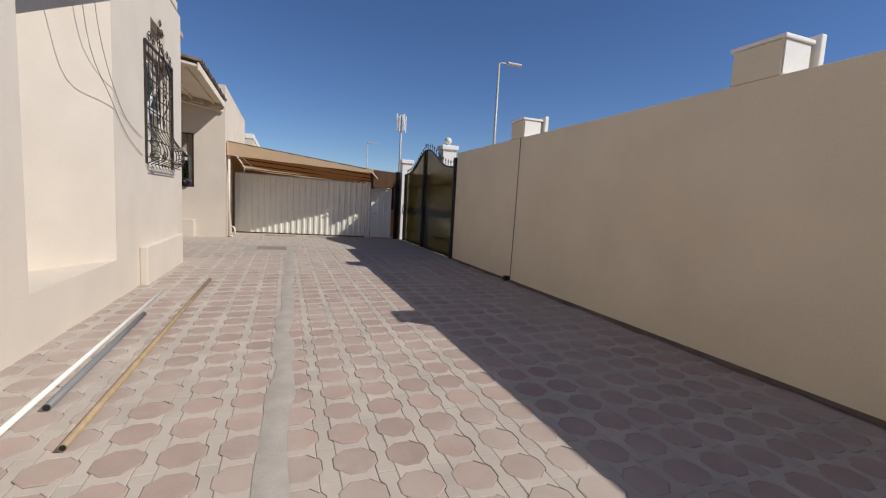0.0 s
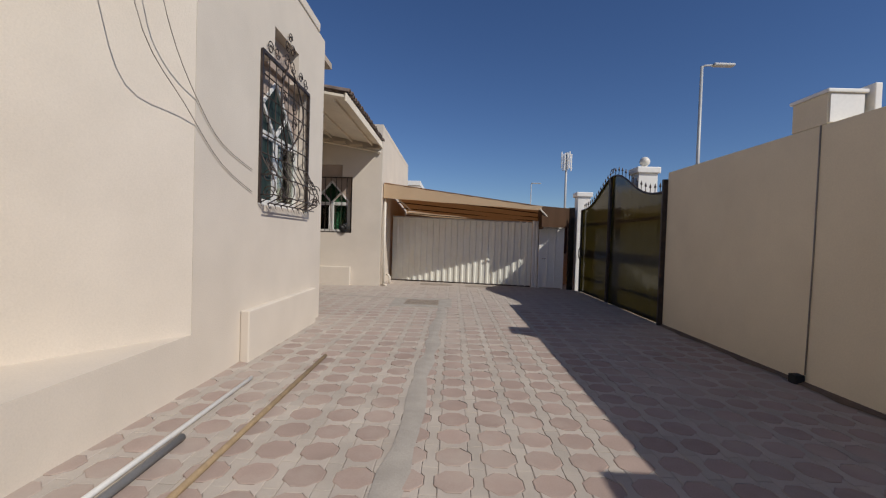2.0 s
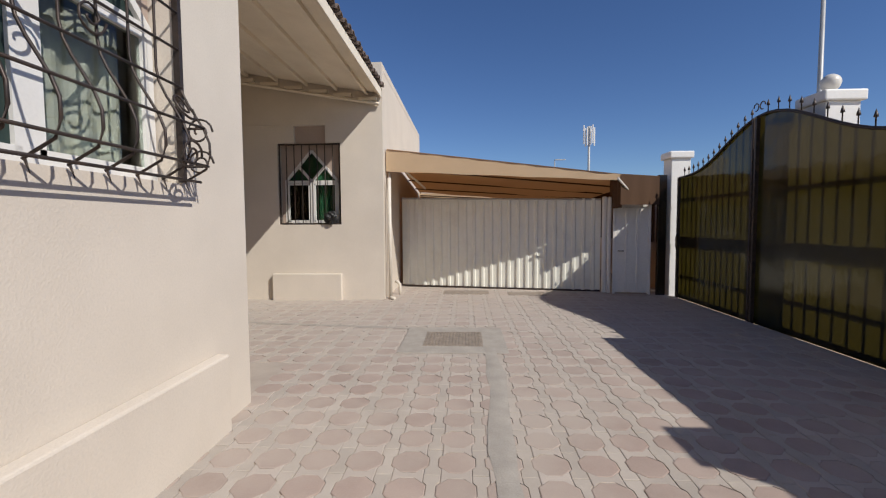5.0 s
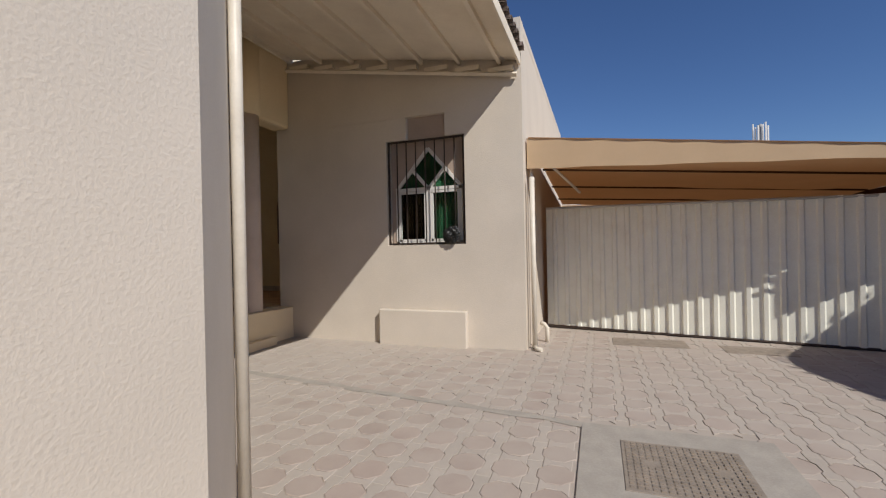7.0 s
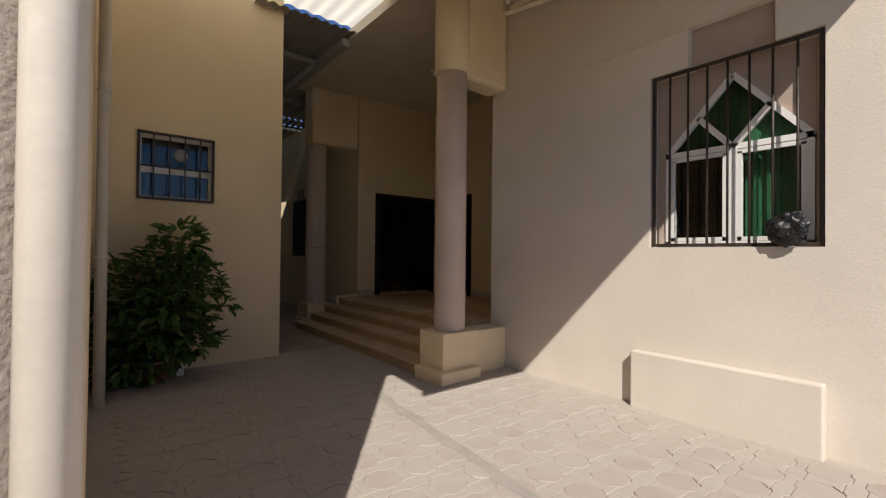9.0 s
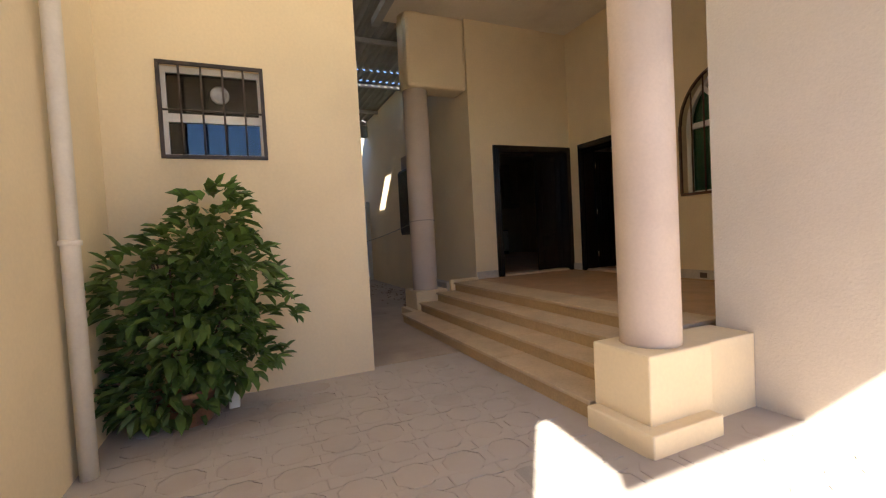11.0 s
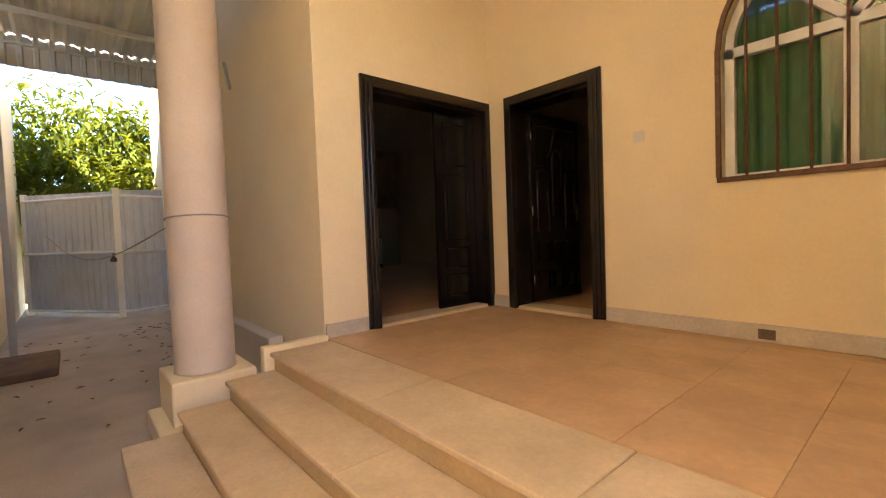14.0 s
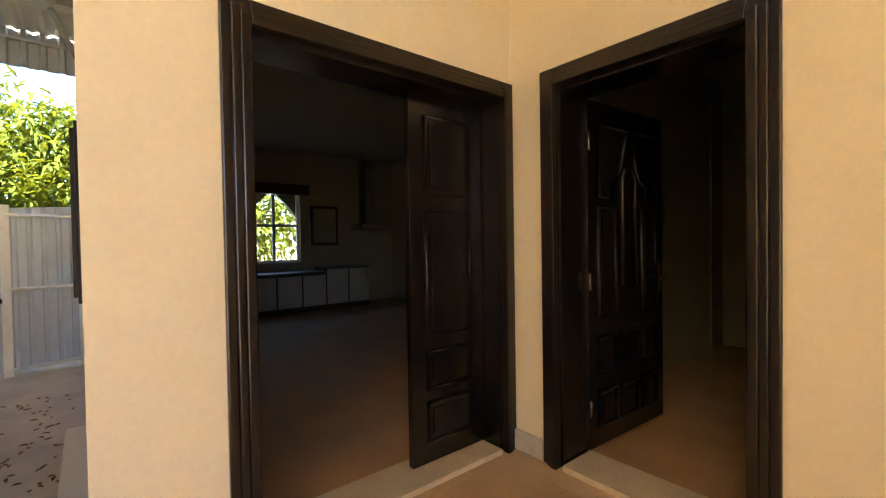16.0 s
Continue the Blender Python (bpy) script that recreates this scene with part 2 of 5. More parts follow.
def glass_material(name, colour, rough=0.03):
    m = bpy.data.materials.new(name)
    m.use_nodes = True
    b = m.node_tree.nodes["Principled BSDF"]
    b.inputs["Base Color"].default_value = (*colour, 1)
    b.inputs["Roughness"].default_value = rough
    b.inputs["Transmission Weight"].default_value = 1.0
    b.inputs["IOR"].default_value = 1.45
    return m


SCREEN = material("dark_green_fly_screen", (0.022, 0.040, 0.034), 0.6, vary=0.2, scale=5, fine=200, bump=0.2)
GLASS = glass_material("clear_glass", (0.92, 0.95, 0.93))
GLASSG = glass_material("grey_tinted_glass", (0.35, 0.40, 0.38))


# ---- mesh helpers ----
def link(name, bm, mat, parent=None, label=""):
    me = bpy.data.meshes.new(name)
    bmesh.ops.recalc_face_normals(bm, faces=bm.faces)
    bm.to_mesh(me)
    bm.free()
    me.materials.append(mat)
    ob = new(name, me)
    if parent is not None:
        ob.parent = parent
    if label:
        tagged(ob, label)
    return ob


def part(name, bm, mat, parent, label=""):
    return link(name, bm, mat, parent, label)


def thing(name, label, category, group="", kind="", at=(0, 0, 0), rz=0):
    ob = new(name)
    ob.empty_display_size = 0.1
    ob.matrix_basis = pose(*at, 0, 0, rz)
    return tagged(ob, label, category, group, kind)


def box(bm, x0, x1, y0, y1, z0, z1, bevel=0.0):
    vs = [bm.verts.new((x, y, z)) for z in (z0, z1) for y in (y0, y1) for x in (x0, x1)]
    fs = [bm.faces.new([vs[i] for i in f]) for f in ((0, 2, 3, 1), (4, 5, 7, 6), (0, 1, 5, 4), (2, 6, 7, 3), (0, 4, 6, 2), (1, 3, 7, 5))]
    if bevel:
        es = list({e for f in fs for e in f.edges})
        bmesh.ops.bevel(bm, geom=es, offset=bevel, segments=2, affect="EDGES", profile=0.5)
    return bm


def B(*a, bevel=0.0):
    return box(bmesh.new(), *a, bevel=bevel)


def prism(bm, poly, z0, z1):
    """A prism over a polygon of (x, y)."""
    lo = [bm.verts.new((x, y, z0)) for x, y in poly]
    hi = [bm.verts.new((x, y, z1)) for x, y in poly]
    bm.faces.new(list(reversed(lo)))
    bm.faces.new(hi)
    k = len(poly)
    for i in range(k):
        bm.faces.new((lo[i], lo[(i + 1) % k], hi[(i + 1) % k], hi[i]))
    return bm


def tube(bm, pts, r, sides=6, taper=None, closed=False):
    """A round bar along points."""
    pts = [Vector(p) for p in pts]
    rings = []
    k = len(pts)
    for i, p in enumerate(pts):
        a = pts[(i - 1) % k] if closed or i else p
        b = pts[(i + 1) % k] if closed or i < k - 1 else p
        d = (b - a).normalized()
        u = d.cross(Vector((0, 0, 1)) if abs(d.z) < 0.9 else Vector((1, 0, 0))).normalized()
        v = d.cross(u)
        rr = r if taper is None else r + (taper - r) * i / (k - 1)
        rings.append([bm.verts.new(p + rr * (math.cos(s) * u + math.sin(s) * v)) for s in [2 * math.pi * j / sides for j in range(sides)]])
    for i in range(k if closed else k - 1):
        a, b = rings[i], rings[(i + 1) % k]
        for j in range(sides):
            bm.faces.new((a[j], a[(j + 1) % sides], b[(j + 1) % sides], b[j])).smooth = sides > 4
    if not closed:
        bm.faces.new(list(reversed(rings[0])))
        bm.faces.new(rings[-1])
    return bm


def T(pts, r, sides=6, **k):
    return tube(bmesh.new(), pts, r, sides, **k)


def lathe(bm, profile, seg=24, cx=0, cy=0):
    """A turned body from (radius, z) pairs."""
    rings = [[bm.verts.new((cx + r * math.cos(2 * math.pi * j / seg), cy + r * math.sin(2 * math.pi * j / seg), z)) for j in range(seg)] for r, z in profile]
    for a, b in zip(rings, rings[1:]):
        for j in range(seg):
            f = bm.faces.new((a[j], a[(j + 1) % seg], b[(j + 1) % seg], b[j]))
            f.smooth = True
    bm.faces.new(list(reversed(rings[0])))
    bm.faces.new(rings[-1])
    return bm


def wall_sheet(axis, c0, c1, u0, u1, z0, z1, holes=()):
    """A wall between the planes c0 and c1 of an axis, with rectangular openings (u0, u1, z0, z1) cut through."""
    bm = bmesh.new()
    us = sorted({u0, u1, *[h[0] for h in holes], *[h[1] for h in holes]})
    zs = sorted({z0, z1, *[h[2] for h in holes], *[h[3] for h in holes]})
    us = [u for u in us if u0 <= u <= u1]
    zs = [z for z in zs if z0 <= z <= z1]

    def solid(i, j):
        if not (0 <= i < len(us) - 1 and 0 <= j < len(zs) - 1):
            return False
        u, z = (us[i] + us[i + 1]) / 2, (zs[j] + zs[j + 1]) / 2
        return not any(h[0] < u < h[1] and h[2] < z < h[3] for h in holes)

    cache = {}

    def V(c, u, z):
        key = (c, u, z)
        if key not in cache:
            cache[key] = bm.verts.new((c, u, z) if axis == "x" else (u, c, z))
        return cache[key]

    for i in range(len(us) - 1):
        for j in range(len(zs) - 1):
            if not solid(i, j):
                continue
            a, b, lo, hi = us[i], us[i + 1], zs[j], zs[j + 1]
            for c in (c0, c1):
                bm.faces.new((V(c, a, lo), V(c, b, lo), V(c, b, hi), V(c, a, hi)))
            for di, dj, p, q in ((-1, 0, (a, lo), (a, hi)), (1, 0, (b, lo), (b, hi)), (0, -1, (a, lo), (b, lo)), (0, 1, (a, hi), (b, hi))):
                if not solid(i + di, j + dj):
                    bm.faces.new((V(c0, *p), V(c0, *q), V(c1, *q), V(c1, *p)))
    return bm


def structure(name, bm, mat, label, category="wall"):
    return tagged(link(name, bm, mat), label, category, kind="structure")


def corrugated(p0, p1, z0, z1, period=0.2, depth=0.035, trapezoid=True, thick=0.002):
    """Upright ribbed sheet from p0 to p1; z0 and z1 may be (start, end)."""
    bm = bmesh.new()
    p0, p1 = Vector((*p0, 0)), Vector((*p1, 0))
    d = (p1 - p0)
    length = d.length
    d.normalize()
    nrm = Vector((d.y, -d.x, 0))
    prof = ((0, 0), (0.55, 0), (0.65, 1), (0.9, 1), (1.0, 0)) if trapezoid else tuple((k / 6, 0.5 - 0.5 * math.cos(2 * math.pi * k / 6)) for k in range(7))
    s, pts = 0.0, []
    while s < length:
        for f, h in prof[:-1]:
            if s + f * period <= length:
                pts.append((s + f * period, h * depth))
        s += period
    pts.append((length, 0))
    z0 = z0 if isinstance(z0, tuple) else (z0, z0)
    z1 = z1 if isinstance(z1, tuple) else (z1, z1)
    rows = []
    for off in (0, thick):
        lo, hi = [], []
        for s, h in pts:
            q = p0 + d * s + nrm * (h + off)
            k = s / length
            lo.append(bm.verts.new((q.x, q.y, z0[0] + (z0[1] - z0[0]) * k)))
            hi.append(bm.verts.new((q.x, q.y, z1[0] + (z1[1] - z1[0]) * k)))
        rows.append((lo, hi))
        for i in range(len(pts) - 1):
            bm.faces.new((lo[i], lo[i + 1], hi[i + 1], hi[i]))
    return bm


# ---- large structure ----
ground = structure("ground", B(-400, 400, -400, 400, -0.30, -0.06), DESERT, "pale desert sand reaching to the horizon", "ground")

# annex: long wall beside the drive, with a niche, a window opening and a cut-off corner
NICHE = (-5.9, -3.88, 0.50, 3.62)
AW = (-2.62, -0.97, 1.78, 3.60)
AN = (-2.24, -1.40, 3.60, 4.04)
wall_annex = structure("wall_annex", wall_sheet("x", -0.28, 0.0, -14.0, -0.18, -0.06, 4.78, (NICHE, AW, AN)), PLASTER,
                       "cream rough-plastered annex wall with a deep niche")
niche = bmesh.new()
prism(niche, ((-0.004, -3.882), (-1.24, -5.903), (-1.42, -5.903), (-0.279, -3.882)), 0.40, 3.75)
part("niche_back", niche, PLASTER, wall_annex)
part("niche_sill", B(-1.40, -0.281, -5.899, -3.70, 0.38, 0.498), PLASTER, wall_annex)
part("niche_soffit", B(-1.40, -0.281, -5.899, -3.70, 3.622, 3.74), PLASTER, wall_annex)
part("niche_jamb", B(-1.42, -0.281, -6.02, -5.905, 0.38, 3.75), PLASTER, wall_annex)
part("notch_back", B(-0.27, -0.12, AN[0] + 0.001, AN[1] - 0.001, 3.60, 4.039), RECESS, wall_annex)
part("plinth", B(0.001, 0.105, -3.0, -0.66, -0.06, 0.57, bevel=0.015), PLASTER, wall_annex)
part("parapet_cap", B(-0.30, 0.02, -14.0, -0.5, 4.781, 4.93, bevel=0.02), PLASTER, wall_annex)
chamfer = bmesh.new()
prism(chamfer, ((0.0, -0.18), (-0.73, 0.63), (-0.835, 0.744), (-1.05, 0.60), (-0.28, -0.18)), -0.06, 4.78)
part("chamfered_corner", chamfer, PLASTER, wall_annex)
wall_end = structure("wall_annex_end", wall_sheet("y", 0.44, 0.745, -6.12, -0.90, -0.06, 5.11), PORCH_P, "cream plastered end wall of the annex")
structure("annex_roof", B(-6.2, -0.1, -14, 0.6, 4.60, 4.70), DUST, "dusty flat roof slab of the annex", "roof")
structure("wall_annex_rear", B(-6.4, -6.15, -14, 0.54, -0.06, 4.6), PLASTER, "plain rear wall of the annex")

# wall with the small window, then the side passage
BW = (1.14, 1.95, 2.05, 2.84)
wall_b = structure("wall_court_west", wall_sheet("x", -6.35, -6.10, 0.745, 2.80, -0.06, 5.10, (BW,)), PORCH_P, "cream plastered court wall with a small barred window")
structure("wall_passage_south", B(-18.2, -6.351, 2.55, 2.80, -0.06, 4.60), PORCH_P, "cream plastered wall along the side passage")
# unseen store room shell, added to block sky light; near-black for its shade
structure("ceiling_store", B(-8.6, -6.36, 0.3, 2.54, 4.45, 4.55), DARK, "added near-black ceiling that keeps sky light out of the store room", "ceiling")
structure("wall_store_south", B(-8.6, -6.36, 0.3, 0.49, -0.06, 4.44), DARK, "added near-black side wall that keeps sky light out of the store room")
structure("wall_store_back", B(-8.6, -8.5, 0.5, 2.5, -0.06, 4.6), DARK, "near-black wall standing for the unlit store room")

# main house wall across the court
MW = (-1.94, -0.66, 1.52, 3.15)
MN = (-1.60, -0.96, 3.15, 3.50)
wall_m = structure("wall_main_front", wall_sheet("y", 4.90, 5.15, -4.05, 0.20, -0.06, 4.70, (MW, MN)), PLASTER, "cream plastered house wall facing the court")
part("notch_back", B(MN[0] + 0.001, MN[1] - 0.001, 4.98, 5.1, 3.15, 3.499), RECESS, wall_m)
part("plaster_ridge", B(-3.0, -1.62, 4.885, 4.899, 3.485, 3.51, bevel=0.004), PLASTER, wall_m)
part("plinth", B(-2.07, -0.65, 4.79, 4.899, -0.06, 0.53, bevel=0.015), PLASTER, wall_m)
wall_side = structure("wall_main_side", B(-0.05, 0.20, 5.15, 11.9, -0.06, 4.55), PLASTER, "cream plastered side wall of the house under the carport")
part("parapet", B(-0.05, 0.20, 5.15, 11.9, 4.551, 4.72, bevel=0.03), PLASTER, wall_side)
structure("house_roof", B(-8.2, -0.05, 7.45, 11.9, 4.55, 4.70), DUST, "dusty flat roof slab of the house", "roof")
structure("house_roof_front", B(-4.05, -0.05, 5.15, 7.45, 4.45, 4.60), DUST, "dusty flat roof slab over the front room", "roof")
structure("wall_porch_east", B(-4.05, -3.85, 5.15, 7.2, -0.06, 4.79), PORCH_P, "cream plastered porch side wall")
# the front room's darkness is put into this wall's colour
structure("wall_room_back", B(-3.8, -0.1, 6.6, 6.7, 0, 4.4), DARK, "near-black wall standing for the unlit front room")

# porch: walls with the two doors, ceiling, platform
PZ = 0.52
D1 = (5.66, 7.10, PZ, 2.66)
D2 = (-7.93, -7.01, PZ, 2.66)
WA = (-6.02, -4.64, 1.64, 3.28)
wall_p1 = structure("wall_porch_west", wall_sheet("x", -8.52, -8.27, 5.15, 7.2, -0.06, 4.79, (D1,)), PORCH_P, "yellow-cream porch wall with double doorway")
wall_p2 = structure("wall_porch_north", wall_sheet("y", 7.20, 7.45, -8.52, -4.05, -0.06, 4.79, (D2, WA)), PORCH_P, "yellow-cream porch wall with door and arched window")
structure("wall_passage_north", wall_sheet("y", 5.15, 5.40, -17.0, -8.52, -0.06, 4.79, ((-11.95, -11.15, 1.33, 2.85),)), PORCH_P, "cream wall along the side passage with shuttered window")
structure("ceiling_porch", B(-8.75, -3.86, 3.85, 7.45, 4.79, 4.95), SOFFIT, "cream painted porch ceiling", "ceiling")
beam = structure("beam_porch", B(-8.72, -8.27, 4.12, 5.15, 3.62, 4.79, bevel=0.06), PORCH_P, "cream beam over the far column", "beam")
structure("beam_court", B(-4.12, -3.78, 3.95, 4.90, 3.55, 4.79, bevel=0.05), PORCH_P, "cream beam between column and house wall", "beam")

# arched infill of the porch window
arc = bmesh.new()
cx, rad, spring = -5.33, 0.69, 2.585
for side in (-1, 1):
    angs = [math.pi / 2 * k / 10 for k in range(11)]
    ring = [(cx + side * rad * math.cos(a), spring + 0.69 * math.sin(a)) for a in angs]
    for (xa, za), (xb, zb) in zip(ring, ring[1:]):
        c = []
        for y in (7.2, 7.45):
            c.append([arc.verts.new(q) for q in ((xa, y, za), (xb, y, zb), (xb, y, 3.28), (xa, y, 3.28))])
        for q in c:
            if abs(xa - xb) > 1e-4:
                arc.faces.new(q)
        arc.faces.new((c[0][0], c[0][1], c[1][1], c[1][0]))
part("arch_infill", arc, PORCH_P, wall_p2)

# boundary wall by the street
wall_r = structure("wall_boundary", B(6.13, 6.38, -16, 0.14, -0.06, 2.74, bevel=0.01), PLASTER_W, "tan plastered boundary wall along the drive")
structure("wall_boundary_rear", B(-7, 6.38, -16.3, -16.0, -0.06, 2.74), PLASTER_W, "tan plastered boundary wall behind the drive")
structure("wall_carport_back", B(-0.1, 9, 12.0, 12.2, -0.06, 2.6), PLASTER_W, "tan wall behind the carport")
structure("wall_carport_east", B(6.4, 6.6, 5.9, 12.0, -0.06, 2.6), PLASTER_W, "tan wall beside the carport")


def wall_pillar(y0, y1):
    p = thing("wall_pillar", "tan and white boundary wall pillar with flat cap", "pillar", "pillars on the boundary wall")
    part("shaft", B(6.128, 6.50, y0, y1, 2.742, 3.06, bevel=0.008), PLASTER_W, p)
    part("cap", B(6.11, 6.52, y0 - 0.03, y1 + 0.03, 3.061, 3.10, bevel=0.008), WHITE, p)
    part("fin", B(6.56, 6.63, y0 - 0.05, y1 + 0.05, 2.5, 3.16, bevel=0.008), WHITE, p)
    part("white_face", B(6.15, 6.49, y0 - 0.012, y0 - 0.002, 2.76, 3.05), WHITE, p)


for ya in (-3.12, -7.6, -12.1):
    wall_pillar(ya, ya + 0.46)

# roof over the passage and awning over the court


def awning_z(x):
    return 4.08 - 0.166 * (x - 0.20)


so = bmesh.new()
vs = [so.verts.new((x, y, awning_z(x) + dz)) for dz in (0, 0.05) for x, y in ((0.16, 0.62), (-5.0, 0.80), (-5.0, 4.89), (0.16, 4.89))]
for f in ((0, 1, 2, 3), (4, 7, 6, 5), (0, 4, 5, 1), (1, 5, 6, 2), (2, 6, 7, 3), (3, 7, 4, 0)):
    so.faces.new([vs[i] for i in f])
soffit = structure("ceiling_awning", so, SOFFIT, "cream boarded sloping awning ceiling over the court", "ceiling")
for k in range(8):
    xb = -0.10 - k * 0.60
    zb = awning_z(xb)
    part("batten", B(xb - 0.025, xb + 0.025, 0.85, 4.885, zb - 0.07, zb - 0.001), SOFFIT, soffit)
for k in range(9):
    xb = 0.1 - k * 0.49
    part("ledger_block", B(xb - 0.36, xb, 4.82, 4.898, awning_z(xb) - 0.15, awning_z(xb) - 0.085), SOFFIT, soffit)
part("ledger", T([(0.15, 4.84, awning_z(0.25) - 0.20), (-4.0, 4.84, awning_z(-4.0) - 0.20)], 0.035, 4), SOFFIT, soffit)
part("fascia", B(0.161, 0.195, 0.60, 4.88, 4.01, 4.17, bevel=0.006), SOFFIT, soffit)
# barrel tiles along the awning's edge
tiles_parent = thing("tiled_eave", "weathered brown clay barrel tiles along the awning edge", "roof tiles")
tb = bmesh.new()
for k in range(7):
    a0 = math.pi * k / 6
    for xx, rr in ((0.24, 0.085), (-0.5, 0.07)):
        for q in (rr, rr - 0.014):
            tb.verts.new((xx, q * math.cos(a0), q * math.sin(a0) - (xx - 0.3) * 0.166))
tb.verts.ensure_lookup_table()
for k in range(6):
    b0, b1 = 4 * k, 4 * k + 4
    tv = tb.verts
    tb.faces.new((tv[b0], tv[b0 + 2], tv[b1 + 2], tv[b1]))
    tb.faces.new((tv[b0 + 1], tv[b1 + 1], tv[b1 + 3], tv[b0 + 3]))
    tb.faces.new((tv[b0], tv[b1], tv[b1 + 1], tv[b0 + 1]))
    tb.faces.new((tv[b0 + 2], tv[b0 + 3], tv[b1 + 3], tv[b1 + 2]))
first = part("tile", tb, TILEB, tiles_parent)
first.location = (0, 0.72, 4.19)
for k in range(1, 23):
    o = new("tile", first.data)
    o.parent = tiles_parent
    o.location = (random.uniform(-0.015, 0.015), 0.72 + k * 0.185, 4.19 + random.uniform(-0.006, 0.006))

roof_p = structure("ceiling_passage", B(-14.85, -14.77, 2.6, 5.3, 4.66, 4.70), STEELG, "dull zinc corrugated passage roof with open skylight", "ceiling")
cr = bmesh.new()
for x0, x1, y0, y1 in ((-14.8, -11.5, 2.4, 5.3), (-11.5, -10.9, 2.4, 3.25), (-11.5, -10.9, 3.85, 5.3), (-10.9, -5.95, 2.4, 3.9), (-10.9, -8.75, 3.9, 5.3)):
    y = y0
    prev = None
    while y <= y1 + 1e-6:
        for f, h in ((0, 0), (0.05, 0.03), (0.09, 0.03), (0.14, 0)):
            yy = min(y + f, y1)
            row = [cr.verts.new((x, yy, 4.80 + h)) for x in (x0, x1)]
            if prev:
                cr.faces.new((prev[0], prev[1], row[1], row[0]))
            prev = row
        y += 0.15
part("roof_sheet", cr, ROOFM, roof_p)
for x in (-7.2, -9.4, -11.6, -13.6):
    part("rafter", B(x - 0.03, x + 0.03, 2.4, 5.2 if x < -8.6 else 3.9, 4.70, 4.78), STEELG, roof_p)
part("gutter_beam", B(-8.7, -6.15, 3.72, 3.84, 4.66, 4.78), STEELG, roof_p)
part("end_flashing", corrugated((-14.82, 2.6), (-14.82, 5.3), 4.3, 4.84, 0.2, 0.03), ROOFM, roof_p)

# added translucent sheet over the court gap: turns sunlight into soft fill
fb = bmesh.new()
prev = None
for k in range(97):
    y = 0.40 + k * 0.044
    row = [fb.verts.new((x, y, z + 0.015 * math.sin(k * 1.2))) for x, z in ((-6.4, 5.12), (-3.9, 5.12))]
    if prev:
        fb.faces.new((prev[0], prev[1], row[1], row[0])).smooth = True
    prev = row
structure("diffuser_court", fb, DIFFUSER, "added milky sheet that spreads daylight into the inner court", "ceiling")

# kitchen and second room seen through the doors
KX = -14.9
KW = (7.45, 8.45, 1.43, 2.85)
structure("floor_kitchen", B(KX - 0.2, -8.3, 5.4, 10.6, 0.30, PZ - 0.004), ROOMF, "brown tiled kitchen floor", "floor")
structure("wall_kitchen_west", wall_sheet("x", KX - 0.2, KX, 5.4, 10.6, 0.3, 3.6, (KW,)), ROOM, "beige kitchen wall with window")
structure("wall_kitchen_north", B(KX, -8.3, 10.6, 10.8, 0.3, 3.6), ROOM, "beige kitchen wall")
structure("wall_kitchen_east", B(-8.52, -8.32, 7.45, 11.2, 0.3, 3.8), ROOM, "beige wall between kitchen and hall")
structure("ceiling_kitchen", B(KX - 0.2, -8.3, 5.4, 10.8, 3.6, 3.75), ROOM, "plain kitchen ceiling", "ceiling")
structure("floor_hall", B(-8.3, -4.2, 7.3, 11.0, 0.30, PZ - 0.004), ROOMF, "brown tiled hall floor", "floor")
structure("wall_hall_north", B(-8.319, -4.2, 11.0, 11.2, 0.3, 3.6), ROOM, "beige hall wall")
structure("wall_hall_east", B(-4.3, -4.1, 7.45, 11.0, 0.3, 3.6), ROOM, "beige hall side wall")
structure("ceiling_hall", B(-8.299, -4.05, 7.451, 11.2, 3.601, 3.75), ROOM, "plain hall ceiling", "ceiling")


# ---- columns, steps and porch floor ----
def column(cx, cy, r, z0, z1, b, name_label):
    c = thing("column", name_label, "column", "porch columns")
    prof = [(r * 1.02, z0), (r, z0 + 0.02), (r, (z0 + z1) / 2), (r * 0.985, z1)]
    part("shaft", lathe(bmesh.new(), prof, 32, cx, cy), PINK, c)
    part("capital", lathe(bmesh.new(), [(r * 1.0, z1 + 0.001), (r * 1.12, z1 + 0.02), (r * 1.12, 4.788)], 32, cx, cy), PORCH_P, c)
    x0, x1, y0, y1 = b
    front = min(y1, y0 + 0.54)
    part("pedestal", B(x0, x1, y0, front, -0.06, z0 - 0.001, bevel=0.012), PORCH_P, c, "chipped cream pedestal")
    if y1 > front + 0.1:
        part("plinth_wall", B(x0 + 0.04, x1 - 0.08, front + 0.001, y1 - 0.001, -0.06, z0 - 0.03, bevel=0.010), PORCH_P, c)
    part("toe", B(x0 + 0.02, x1 + 0.09, y0 - 0.09, y0 + 0.5, -0.06, 0.13, bevel=0.012), PORCH_P, c)


column(-3.93, 4.08, 0.185, 0.54, 3.58, (-4.15, -3.70, 3.80, 4.90), "pinkish round porch column on a cream pedestal beside the steps")
column(-8.52, 4.32, 0.20, 0.42, 3.62, (-8.80, -8.26, 4.06, 4.62), "pinkish round porch column with a cable tied round it")

